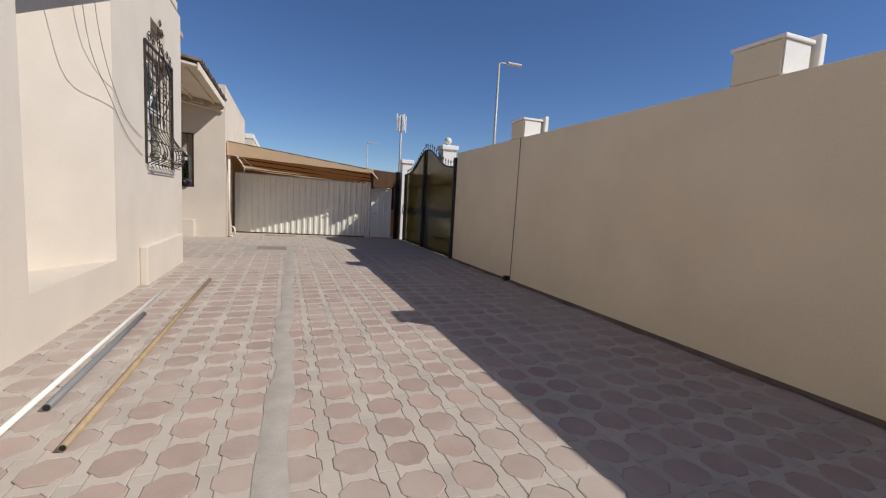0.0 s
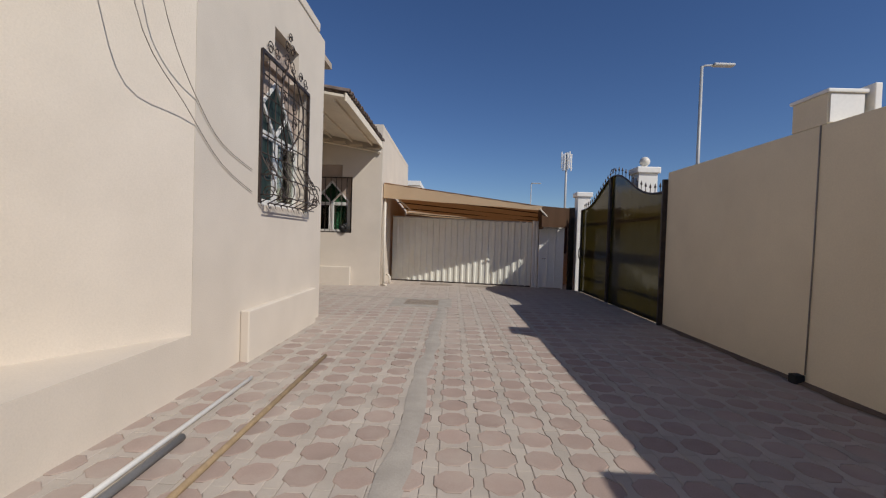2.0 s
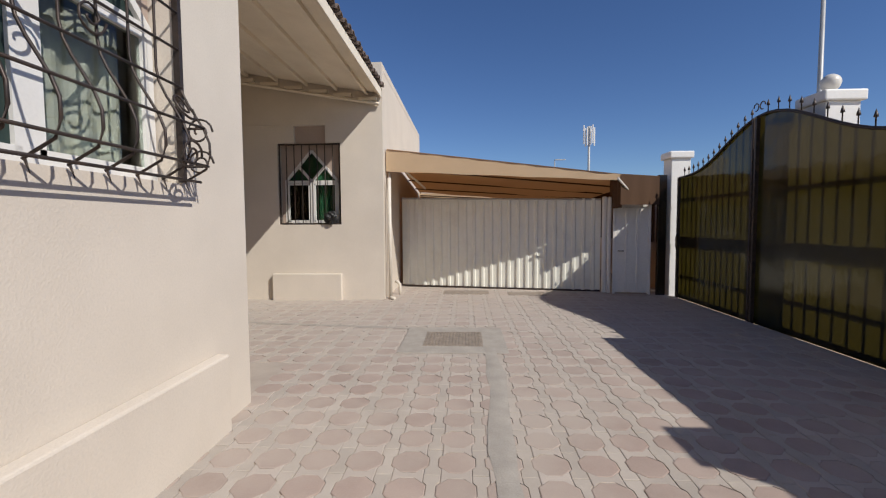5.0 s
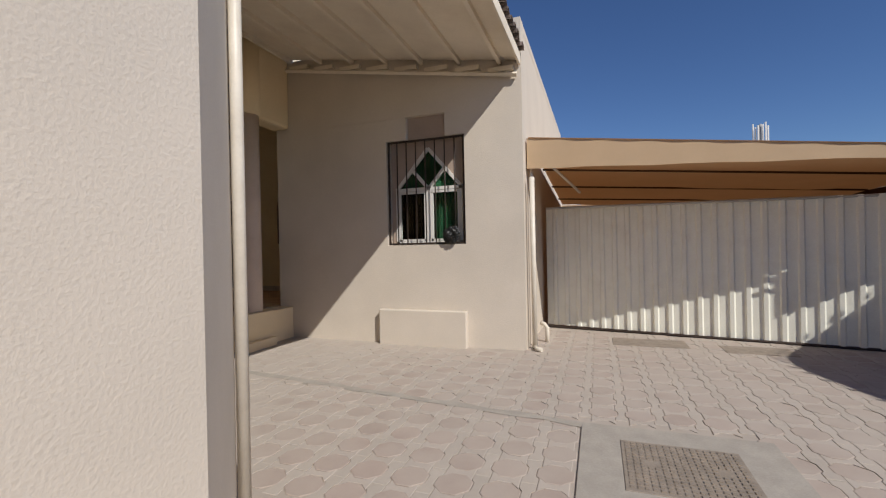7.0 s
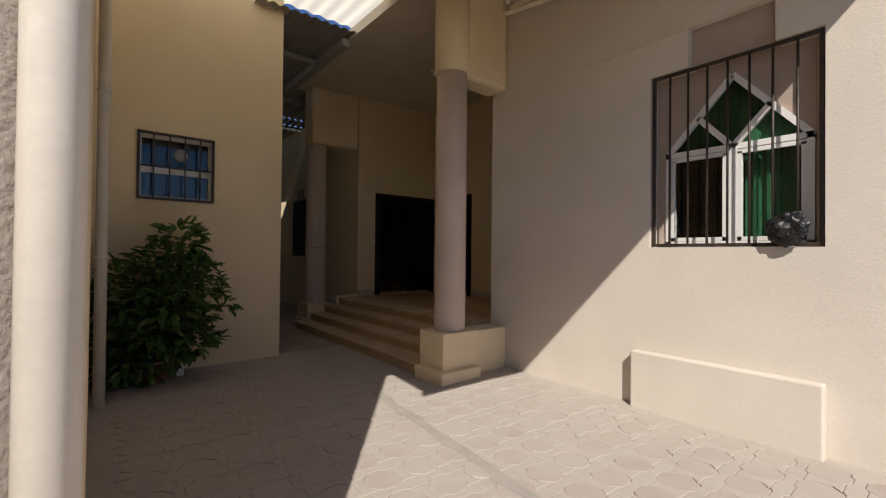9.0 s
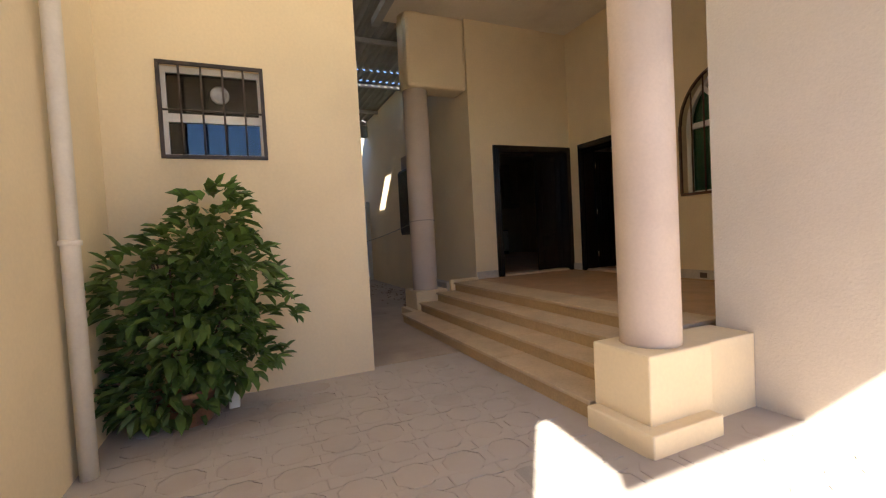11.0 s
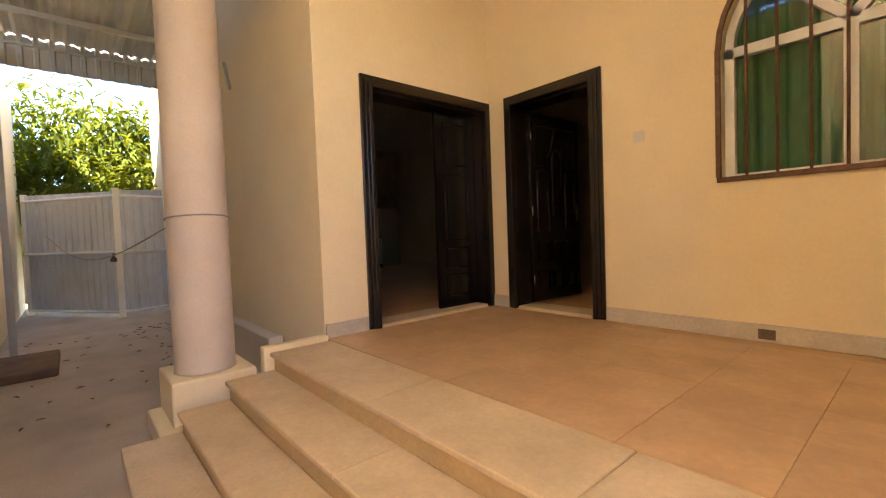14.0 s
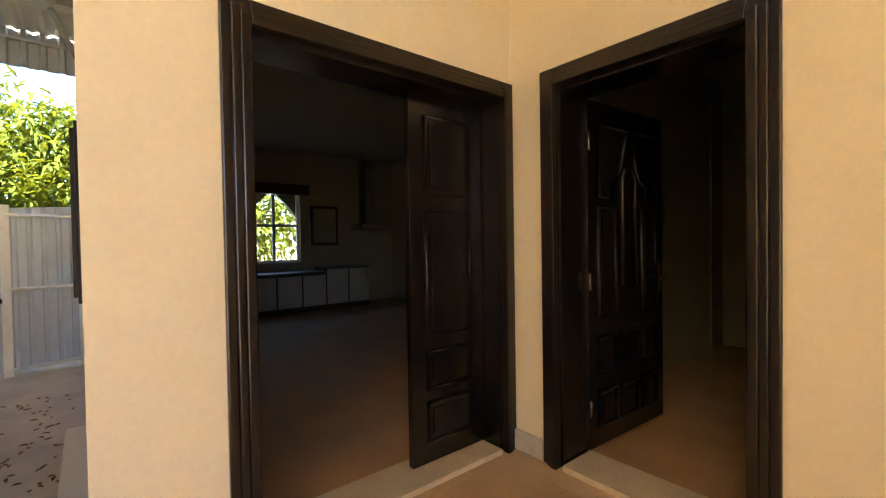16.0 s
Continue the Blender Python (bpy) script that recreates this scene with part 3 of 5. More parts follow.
steps = thing("steps", "four worn beige stone steps up to the porch", "steps")
STEP = ((3.77, 0.13), (4.07, 0.26), (4.36, 0.39), (4.67, 0.52))
for i, (y, z) in enumerate(STEP):
    x0, x1 = -8.18, -4.17
    nxt = STEP[i + 1][0] if i < 3 else 5.16
    part("riser", B(x0 + 0.02, x1, y + 0.025, nxt + 0.03, z - 0.19, z - 0.032), RISER, steps)
    cuts = sorted([x0, x1] + [x0 + (x1 - x0) * f for f in ((0.36, 0.7), (0.3, 0.66), (0.4, 0.68), (0.33, 0.62))[i]])
    for a, b in zip(cuts, cuts[1:]):
        part("tread", B(a + 0.002, b - 0.002, y, nxt + 0.024 if i < 3 else 5.15, z - 0.031, z, bevel=0.007), STONE, steps)
part("side_block", B(-8.262, -8.185, 4.63, 5.14, 0.0, 0.56, bevel=0.01), PORCH_P, steps, "chipped cream kerb")

floor = structure("floor_porch", B(-8.27, -4.05, 5.15, 7.2, 0.2, PZ - 0.0035), GROUT, "ochre ceramic porch floor tiles", "floor")
tm = B(-0.2476, 0.2476, -0.2476, 0.2476, -0.01, 0.0, bevel=0.002)
tile_me = bpy.data.meshes.new("floor_tile")
tm.to_mesh(tile_me)
tm.free()
tile_me.materials.append(PTILE)
for i in range(9):
    for j in range(5):
        x, y = -8.02 + i * 0.497, 5.30 + j * 0.497
        if x > -4.2 or y > 7.1:
            continue
        o = new("tile", tile_me)
        o.parent = floor
        o.location = (x, y if y > 5.4 else 5.40, PZ + random.uniform(-0.0008, 0.0008))
sk = structure("baseboard", B(-6.91, -4.06, 7.175, 7.199, PZ, 0.64, bevel=0.004), SKIRT, "grey marble skirting of the porch", "baseboard")
part("piece", B(-8.269, -8.245, 5.16, 5.555, PZ, 0.64, bevel=0.004), SKIRT, sk)
part("piece", B(-8.25, -8.03, 7.175, 7.199, PZ, 0.64, bevel=0.004), SKIRT, sk)
part("socket_hole", B(-5.79, -5.69, 7.170, 7.174, 0.54, 0.61, bevel=0.002), SOIL, sk, "broken brown patch in the skirting")


# ---- doors ----
def door_frame(name, axis, c, u0, u1, z0, z1, label):
    d = tagged(new(name), label, "door", kind="structure")
    w = 0.095

    def put(nm, a, b, lo, hi, d0, d1, mat, bevel):
        bm = B(d0, d1, a, b, lo, hi, bevel=bevel) if axis == "x" else B(a, b, d0, d1, lo, hi, bevel=bevel)
        part(nm, bm, mat, d)
    s = 1 if axis == "x" else -1
    for k, (o, dep, ww) in enumerate(((0.0, 0.028, w), (0.028, 0.045, w * 0.62), (0.045, 0.056, w * 0.30))):
        lo, hi = sorted((c + s * (o + 0.001), c + s * dep))
        put("architrave", u0 - ww, u0 + 0.012, z0, z1 + ww, lo, hi, DOORT, 0.006)
        put("architrave", u1 - 0.012, u1 + ww, z0, z1 + ww, lo, hi, DOORT, 0.006)
        put("architrave", u0 + 0.0125, u1 - 0.0125, z1 - 0.012, z1 + ww, lo, hi, DOORT, 0.006)
    lo, hi = sorted((c - s * 0.001, c - s * 0.24))
    put("jamb", u0 + 0.001, u0 + 0.024, z0, z1 - 0.0365, lo, hi, DOORT, 0.0)
    put("jamb", u1 - 0.024, u1 - 0.001, z0, z1 - 0.0365, lo, hi, DOORT, 0.0)
    put("head", u0 + 0.001, u1 - 0.001, z1 - 0.035, z1 - 0.001, lo, hi, DOORT, 0.0)
    lo, hi = sorted((c + s * 0.03, c - s * 0.25))
    put("threshold", u0 + 0.036, u1 - 0.036, z0 - 0.05, z0 + 0.03, lo, hi, STONE, 0.004)
    return d


door1 = door_frame("door_1", "x", -8.27, D1[0], D1[1], PZ, 2.66, "dark brown wooden double doorway, one leaf closed and one open")
door2 = door_frame("door_2", "y", 7.20, D2[0], D2[1], PZ, 2.66, "dark brown wooden doorway with its panelled door swung open")


def mould(bm, pts, r=0.014):
    return tube(bm, pts, r, 5, closed=True)


def leaf(name, parent, width, height, m, panels, arched=False):
    """A panelled leaf in its own x-z plane, hinge at x = 0, face towards -y."""
    lf = part(name, B(0, width, 0, 0.042, 0, height, bevel=0.003), DOORW, parent, "dark brown panelled door leaf")
    lf.matrix_basis = m
    for x0, x1, z0, z1 in panels:
        for y in (-0.004, 0.046):
            part("panel_mould", mould(bmesh.new(), [(x0, y, z0), (x1, y, z0), (x1, y, z1), (x0, y, z1)]), DOORW, lf)
        part("raised_panel", B(x0 + 0.035, x1 - 0.035, -0.009, -0.0005, z0 + 0.035, z1 - 0.035, bevel=0.004), DOORW, lf)
    if arched:
        mid = width / 2
        pts = [(mid - 0.075, -0.004, 0.95), (mid + 0.075, -0.004, 0.95)] + [(mid + 0.075 * math.cos(a), -0.004, 1.62 + 0.075 * math.sin(a)) for a in [math.pi * k / 8 for k in range(9)]]
        part("panel_mould", mould(bmesh.new(), pts), DOORW, lf)
        for sgn in (-1, 1):
            x_out, x_in = mid + sgn * 0.33, mid + sgn * 0.13
            c = [(x_out, -0.004, 1.50), (x_in + sgn * 0.06, -0.004, 1.50)] + [(x_in + sgn * 0.06 - sgn * 0.10 * math.sin(a), -0.004, 1.60 + 0.10 * (1 - math.cos(a))) for a in [math.pi / 2 * k / 5 for k in range(6)]]
            c += [(mid + sgn * 0.02, -0.004, 1.93), (x_out, -0.004, 1.93)]
            part("panel_mould", mould(bmesh.new(), c), DOORW, lf)
    return lf


H0 = 2.07
pan = ((0.11, 0.44, 1.52, 1.95), (0.11, 0.44, 0.72, 1.42), (0.11, 0.44, 0.42, 0.63), (0.11, 0.44, 0.12, 0.34))
lf1 = leaf("leaf", door1, 0.545, H0, pose(-8.40, 6.52, 0.553, 0, 0, 90), pan)
pan2 = ((0.10, 0.28, 0.78, 1.44), (0.59, 0.77, 0.78, 1.44), (0.10, 0.28, 0.45, 0.66), (0.345, 0.525, 0.45, 0.66), (0.59, 0.77, 0.45, 0.66), (0.10, 0.28, 0.12, 0.33), (0.345, 0.525, 0.12, 0.33), (0.59, 0.77, 0.12, 0.33))
lf2 = leaf("leaf", door2, 0.87, H0, pose(-7.885, 7.43, 0.553, 0, 0, 87), pan2, True)
for z in (0.25, 1.0, 1.82):
    part("hinge", T([(0.0, -0.012, z - 0.05), (0.0, -0.012, z + 0.05)], 0.009, 6), CHROME, lf2, "worn steel hinge")
part("handle", T([(0.81, -0.004, 0.98), (0.81, -0.05, 0.98), (0.70, -0.055, 0.98)], 0.010, 6), CHROME, lf2, "chrome lever handle")
part("lock_plate", B(0.785, 0.835, -0.006, -0.0005, 0.88, 1.08), CHROME, lf2, "chrome lock plate")
leaf3 = leaf("leaf", door1, 0.82, H0, pose(-8.53, 5.70, 0.553, 0, 0, 178), pan2, False)


# ---- windows ----
def bar(bm, p, q, w, d):
    """A flat frame bar between two points of the x-z plane, w wide, from y = 0 to y = d."""
    p, q = Vector((p[0], 0, p[1])), Vector((q[0], 0, q[1]))
    u = (q - p).normalized()
    v = Vector((-u.z, 0, u.x)) * (w / 2)
    vs = [bm.verts.new(c + Vector((0, y, 0))) for y in (0, d) for c in (p - v, q - v, q + v, p + v)]
    for f in ((0, 1, 2, 3), (7, 6, 5, 4), (0, 4, 5, 1), (1, 5, 6, 2), (2, 6, 7, 3), (3, 7, 4, 0)):
        bm.faces.new([vs[i] for i in f])
    return bm


def BAR(p, q, w, d):
    return bar(bmesh.new(), p, q, w, d)


def pointed_window(name, w, h, spring, label, m, infill, curtain=None, screen=None):
    """White two-leaf window with a pointed lattice head; origin at the sill's middle, outside towards -y."""
    win = tagged(new(name), label, "window", kind="structure")
    win.matrix_basis = m
    a, e = w / 2 - 0.005, 0.05
    apex = h - 0.12
    for p, q in (((-a + e / 2, 0), (-a + e / 2, spring)), ((a - e / 2, 0), (a - e / 2, spring)), ((-a, e / 2), (a, e / 2)), ((-a, spring), (a, spring))):
        part("frame", BAR(p, q, e, 0.06), UPVC, win)
    part("meeting_stile", BAR((0.0, e), (0.0, spring - e / 2), 0.075, 0.05), UPVC, win)
    for x0, x1 in ((-a + e, -0.04), (0.04, a - e)):
        for p, q in (((x0, e + 0.02), (x1, e + 0.02)), ((x0, spring - e), (x1, spring - e)), ((x0 + 0.015, e), (x0 + 0.015, spring - e)), ((x1 - 0.015, e), (x1 - 0.015, spring - e))):
            part("sash", BAR(p, q, 0.035, 0.045), UPVC, win)
        g = B(x0, x1, 0.022, 0.027, e, spring - e)
        part("pane", g, screen if screen and x0 < -0.1 else GLASSG, win).visible_shadow = False
    for s in (-1, 1):
        part("lattice", BAR((s * a * 0.98, spring), (0, apex), 0.05, 0.05), UPVC, win)
        part("lattice", BAR((0, spring), (s * a * 0.5, (spring + apex) / 2), 0.05, 0.045), UPVC, win)
    tri = bmesh.new()
    v = [tri.verts.new(q) for q in ((-a, 0.03, spring), (a, 0.03, spring), (0, 0.03, apex))]
    tri.faces.new(v)
    part("pane", tri, screen or GLASSG, win).visible_shadow = False
    for s in (-1, 1):
        f = bmesh.new()
        pts = ((s * (a + 0.004), spring), (s * (a + 0.004), h), (0, h), (0, apex))
        lo = [f.verts.new((x, 0.02, z)) for x, z in pts]
        hi = [f.verts.new((x, 0.10, z)) for x, z in pts]
        f.faces.new(lo)
        f.faces.new(hi)
        for i in range(4):
            f.faces.new((lo[i], lo[(i + 1) % 4], hi[(i + 1) % 4], hi[i]))
        part("head_infill", f, infill, win)
    if curtain:
        for x0, x1 in curtain:
            c = bmesh.new()
            prev = None
            k = 0
            x = x0
            while x <= x1 + 1e-6:
                row = [c.verts.new((x, 0.14 + 0.02 * math.sin(k * 1.3), z)) for z in (0.0, h)]
                if prev:
                    c.faces.new((prev[0], row[0], row[1], prev[1]))
                prev = row
                x += 0.02
                k += 1
            part("curtain", c, CURTG, win, "green curtain")
    return win


def bars_grille(name, w, h, n, cross, r, mat, label, m, flat=True):
    g = thing(name, label, "window grille")
    g.matrix_basis = m
    e = 0.03
    for x0, x1, z0, z1 in ((-w / 2, w / 2, 0, e), (-w / 2, w / 2, h - e, h), (-w / 2, -w / 2 + e, e, h - e), (w / 2 - e, w / 2, e, h - e)):
        part("frame_bar", B(x0, x1, -0.012, 0.012, z0, z1, bevel=0.003), mat, g)
    for i in range(n):
        x = -w / 2 + w * (i + 1) / (n + 1)
        part("bar", T([(x, 0, e), (x, 0, h - e)], r, 6), mat, g)
    for z in cross:
        part("cross_bar", T([(-w / 2 + e, 0.004, z), (w / 2 - e, 0.004, z)], r, 6), mat, g)
    return g


# main court window
win_main = pointed_window("window_1", 1.12, 1.62, 0.87, "white pointed-head window with green curtain, one sash open", pose(-1.30, 5.05, 1.525), RECESS, ((0.06, 0.50),))
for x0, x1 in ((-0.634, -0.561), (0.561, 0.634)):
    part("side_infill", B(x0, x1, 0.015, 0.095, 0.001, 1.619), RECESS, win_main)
bars_grille("window_grille", 1.26, 1.62, 7, (), 0.010, IRON, "dark brown upright iron window bars", pose(-1.30, 4.94, 1.525))
top_c = bmesh.new()
v = [top_c.verts.new(q) for q in ((-1.80, 5.14, 2.40), (-0.80, 5.14, 2.40), (-1.3, 5.14, 3.05))]
top_c.faces.new(v)
tagged(link("window_lining", top_c, CURTG), "dark green lining behind the window head", "curtain")

# small window in the court wall, with bars and a round extractor
wb = tagged(new("window_2"), "small white sliding window with tinted panes and extractor fan", "window", kind="structure")
wb.matrix_basis = pose(-6.20, 1.545, 2.05, 0, 0, 90)
for p, q, w in (((-0.40, 0.025), (0.40, 0.025), 0.05), ((-0.40, 0.765), (0.40, 0.765), 0.05), ((-0.38, 0.05), (-0.38, 0.74), 0.05), ((0.38, 0.05), (0.38, 0.74), 0.05), ((-0.36, 0.36), (0.36, 0.36), 0.07)):
    part("frame", BAR(p, q, w, 0.05), UPVC, wb)
part("pane", B(-0.36, 0.36, 0.02, 0.025, 0.05, 0.33), GLASSG, wb)
part("pane", B(-0.36, 0.36, 0.02, 0.025, 0.39, 0.74), GLASSG, wb)
fan = lathe(bmesh.new(), [(0.075, 0), (0.075, 0.03), (0.055, 0.035), (0.055, 0.02), (0.02, 0.02)], 20)
fo = part("extractor", fan, STEELG, wb, "round grey extractor grille")
fo.matrix_basis = pose(0.05, 0.015, 0.57, 90, 0, 0)
bars_grille("window_grille", 0.81, 0.80, 4, (0.40,), 0.009, IRON, "dark iron bars on the small window", pose(-6.085, 1.545, 2.045, 0, 0, 90))

# arched porch window
wa = tagged(new("window_3"), "white arched window with green curtain behind glass", "window", kind="structure")
wa.matrix_basis = pose(-5.33, 7.30, 1.64)
R = 0.68
for p, q, w in (((-R, 0.03), (R, 0.03), 0.06), ((-R + 0.03, 0.06), (-R + 0.03, 0.945), 0.06), ((R - 0.03, 0.06), (R - 0.03, 0.945), 0.06), ((-R, 0.93), (R, 0.93), 0.07), ((0, 0.06), (0, 0.9), 0.07), ((0, 0.95), (-0.45, 1.42), 0.06), ((0, 0.95), (0.45, 1.42), 0.06)):
    part("frame", BAR(p, q, w, 0.06), UPVC, wa)
ar = bmesh.new()
for k in range(16):
    a0, a1 = math.pi * k / 16, math.pi * (k + 1) / 16
    bar(ar, ((R - 0.03) * math.cos(a0), 0.945 + (R - 0.03) * math.sin(a0)), ((R - 0.03) * math.cos(a1), 0.945 + (R - 0.03) * math.sin(a1)), 0.055, 0.06)
part("arch_frame", ar, UPVC, wa)
for x0, x1 in ((-R, 0), (0, R)):
    part("pane", B(x0, x1, 0.03, 0.034, 0.04, 1.60), GLASS, wa)
cg = bmesh.new()
prev = None
for k in range(70):
    x = -R - 0.05 + k * (2 * R + 0.1) / 69
    row = [cg.verts.new((x, 0.13 + 0.022 * math.sin(k * 0.9), z)) for z in (0, 1.62)]
    if prev:
        cg.faces.new((prev[0], row[0], row[1], prev[1]))
    prev = row
part("curtain", cg, CURTG, wa, "green pleated curtain")
gr = thing("window_grille", "rusty brown iron bars with arched frame on the porch window", "window grille")
gr.matrix_basis = pose(-5.33, 7.185, 1.64)
part("frame_bar", B(-0.70, 0.70, -0.014, 0.014, 0, 0.035, bevel=0.003), RUST, gr)
for s in (-1, 1):
    part("frame_bar", B(s * 0.69 - 0.016, s * 0.69 + 0.016, -0.014, 0.014, 0.036, 0.945, bevel=0.003), RUST, gr)
ab = bmesh.new()
for k in range(18):
    a0, a1 = math.pi * k / 18, math.pi * (k + 1) / 18
    bar(ab, (0.69 * math.cos(a0), 0.945 + 0.69 * math.sin(a0)), (0.69 * math.cos(a1), 0.945 + 0.69 * math.sin(a1)), 0.032, 0.026)
part("arch_bar", ab, RUST, gr)
for i in range(7):
    x = -0.69 + 1.38 * (i + 1) / 8
    part("bar", T([(x, 0, 0.03), (x, 0, 0.945 + math.sqrt(0.69 ** 2 - x * x))], 0.010, 6), RUST, gr)

# annex window with bellied scroll grille
pointed_window("window_4", 1.63, 1.81, 0.95, "white pointed-head annex window with grey tinted panes", pose(-0.15, -1.795, 1.785, 0, 0, 90), RECESS, screen=SCREEN)
cu = bmesh.new()
prev = None
for k in range(60):
    y = -2.55 + k * 0.026
    row = [cu.verts.new((-0.36 + 0.02 * math.sin(k * 0.8), y, z)) for z in (1.8, 2.72)]
    if prev:
        cu.faces.new((prev[0], row[0], row[1], prev[1]))
    prev = row
tagged(link("net_curtain", cu, PLAIN_W), "pale net curtain behind the annex window", "curtain")
# backing behind the annex window, coloured as dark as an unlit room
structure("wall_annex_room_back", B(-3.0, -2.9, -6, 0, 0, 4.5), DARK, "near-black wall standing for the unlit annex room")
bg = thing("bellied_grille", "dark wrought-iron bellied window grille with scrolls", "window grille")
bg.matrix_basis = pose(0.0, -1.795, 1.79)


def belly(z):
    k = max(0.0, 1 - abs(z - 0.20) / 0.45)
    return 0.012 + 0.19 * (k * k * (3 - 2 * k))


HW = 0.82
for i in range(9):
    y = -HW + 2 * HW * i / 8
    zs = [1.80 * k / 22 for k in range(23)]
    part("bar", T([(belly(z) if z > 0.01 else 0.02, y, z) for z in zs], 0.008, 5), IRON, bg)
    part("spike", T([(0.03, y, 0.0), (0.05, y, -0.06)], 0.007, 5, taper=0.002), IRON, bg)
for z in (0.0, 0.10, 0.34, 0.60, 0.83, 1.06, 1.30, 1.54, 1.80):
    part("rail", T([(belly(z) + 0.008, -HW, z), (belly(z) + 0.008, HW, z)], 0.009, 5), IRON, bg)
    for s in (-1, 1):
        if 0.05 < z < 0.5:
            part("side_rail", T([(0.0, s * HW, z), (belly(z) + 0.008, s * HW, z)], 0.008, 5), IRON, bg)
part("top_bar", B(0.0, 0.03, -HW, HW, 1.78, 1.82), IRON, bg)
for s in (-1, 1):
    part("stile", B(-0.01, 0.03, s * HW - 0.016, s * HW + 0.016, 0.0, 1.80), IRON, bg)


def scroll(cy, cz, r, turns=1.6, s=1):
    pts = []
    for k in range(22):
        a = s * 2 * math.pi * turns * k / 21
        rr = r * (1 - 0.75 * k / 21)
        pts.append((cy + rr * math.cos(a), cz + rr * math.sin(a)))
    return pts


for y, z, rr, s in ((-0.72, 0.46, 0.09, 1), (-0.62, 0.14, 0.10, -1), (0.62, 0.14, 0.10, 1), (0.72, 0.46, 0.09, -1)):
    part("scroll", T([(belly(zz) + 0.012, yy, zz) for yy, zz in scroll(y, z, rr, 1.6, s)], 0.008, 5), IRON, bg)
for y, z, rr, s in ((-0.62, 1.90, 0.09, 1), (0.62, 1.90, 0.09, -1), (-0.42, 1.92, 0.08, -1), (0.42, 1.92, 0.08, 1), (-0.10, 1.95, 0.10, 1), (0.10, 1.95, 0.10, -1),
                    (-0.09, 2.16, 0.09, -1), (0.09, 2.16, 0.09, 1), (0.0, 2.30, 0.07, 1), (-0.2, 1.42, 0.10, 1), (0.2, 1.42, 0.10, -1), (-0.2, 1.18, 0.10, -1),
                    (0.2, 1.18, 0.10, 1), (-0.16, 0.74, 0.09, 1), (0.16, 0.74, 0.09, -1)):
    part("scroll", T([(0.026, yy, zz) for yy, zz in scroll(y, z, rr, 1.5, s)], 0.007, 5), IRON, bg)
for s in (-1, 1):
    for z in (0.12, 0.32):
        part("scroll", T([(0.13 + dx, s * HW, zz) for dx, zz in scroll(0, z, 0.09)], 0.007, 5), IRON, bg)
    part("bow", T([(0.03 + 0.05 * math.sin(math.pi * k / 12), s * (0.06 + 0.34 * math.sin(math.pi * k / 12)), 0.80 + 1.1 * k / 12) for k in range(13)], 0.012, 5), IRON, bg)

# shuttered side window in the passage
sh = thing("window_shutter", "dark brown louvred shutter in the passage wall", "shutter")
part("frame", B(-11.95, -11.15, 5.10, 5.16, 1.33, 2.85, bevel=0.01), DARKW, sh)
for k in range(11):
    part("slat", B(-11.9 + k * 0.066, -11.87 + k * 0.066, 5.07, 5.0985, 1.38, 2.80), IRON, sh)
part("head", B(-11.75, -11.35, 5.12, 5.148, 2.851, 3.15), RECESS, sh)

# ---- gate, street side ----
gate = thing("driveway_gate", "dark olive-brown sheeted iron gate with arched spiked top", "gate")


def gate_top(y):
    k = min(1, max(0, (y - 0.35) / 5.0))
    return 2.42 + 0.66 * (0.5 - 0.5 * math.cos(2 * math.pi * k)) ** 1.5


for a, b in ((0.20, 3.03), (3.07, 5.35)):
    lf = thing("gate_leaf", "", "")
    lf.parent = gate
    sb = bmesh.new()
    n = 14
    for k in range(n):
        ya, yb = a + (b - a) * k / n, a + (b - a) * (k + 1) / n
        vs = [sb.verts.new(q) for x in (6.19, 6.194) for q in ((x, ya, -0.02), (x, yb, -0.02), (x, yb, gate_top(yb)), (x, ya, gate_top(ya)))]
        for f in ((0, 1, 2, 3), (4, 5, 6, 7)):
            sb.faces.new([vs[i] for i in f])
    part("sheet", sb, GATES, lf, "olive-brown translucent sheet")
    for y in (a + 0.018, b - 0.018):
        part("stile", B(6.13, 6.185, y - 0.018, y + 0.018, -0.04, gate_top(y)), IRON, lf)
    for k in range(13):
        y = a + 0.06 + (b - a - 0.12) * (k + 0.5) / 13
        part("bar", B(6.196, 6.215, y - 0.014, y + 0.014, 0.08, gate_top(y)), IRON, lf)
        zt = gate_top(y)
        head = lathe(bmesh.new(), [(0.008, zt), (0.008, zt + 0.11), (0.024, zt + 0.115), (0.020, zt + 0.14), (0.002, zt + 0.20)], 6, 6.20, y)
        part("spike", head, IRON, lf)
    for z, h in ((-0.02, 0.09), (0.42, 0.04), (1.03, 0.20), (1.95, 0.04)):
        part("rail", B(6.196, 6.225, a, b, z, z + h), IRON, lf)
    tp = [(6.17, a + (b - a) * k / 14, gate_top(a + (b - a) * k / 14)) for k in range(15)]
    part("top_rail", T(tp, 0.022, 6), IRON, lf)
for sgn in (-1, 1):
    curl = [(6.20, 3.05 + sgn * (0.07 + 0.055 * math.cos(a)), gate_top(3.05) + 0.16 + 0.055 * math.sin(a)) for a in [0.45 * k for k in range(12)]]
    part("scroll", T(curl, 0.009, 5), IRON, gate)
part("latch", T([(6.10, 5.25, 0.95), (6.08, 5.25, 1.05), (6.08, 5.25, 1.2), (6.10, 5.25, 1.3)], 0.012, 6), IRON, gate)
part("hinge_post", B(6.05, 6.20, 0.142, 0.198, -0.06, 2.62, bevel=0.004), IRON, gate, "rusty dark gate post")


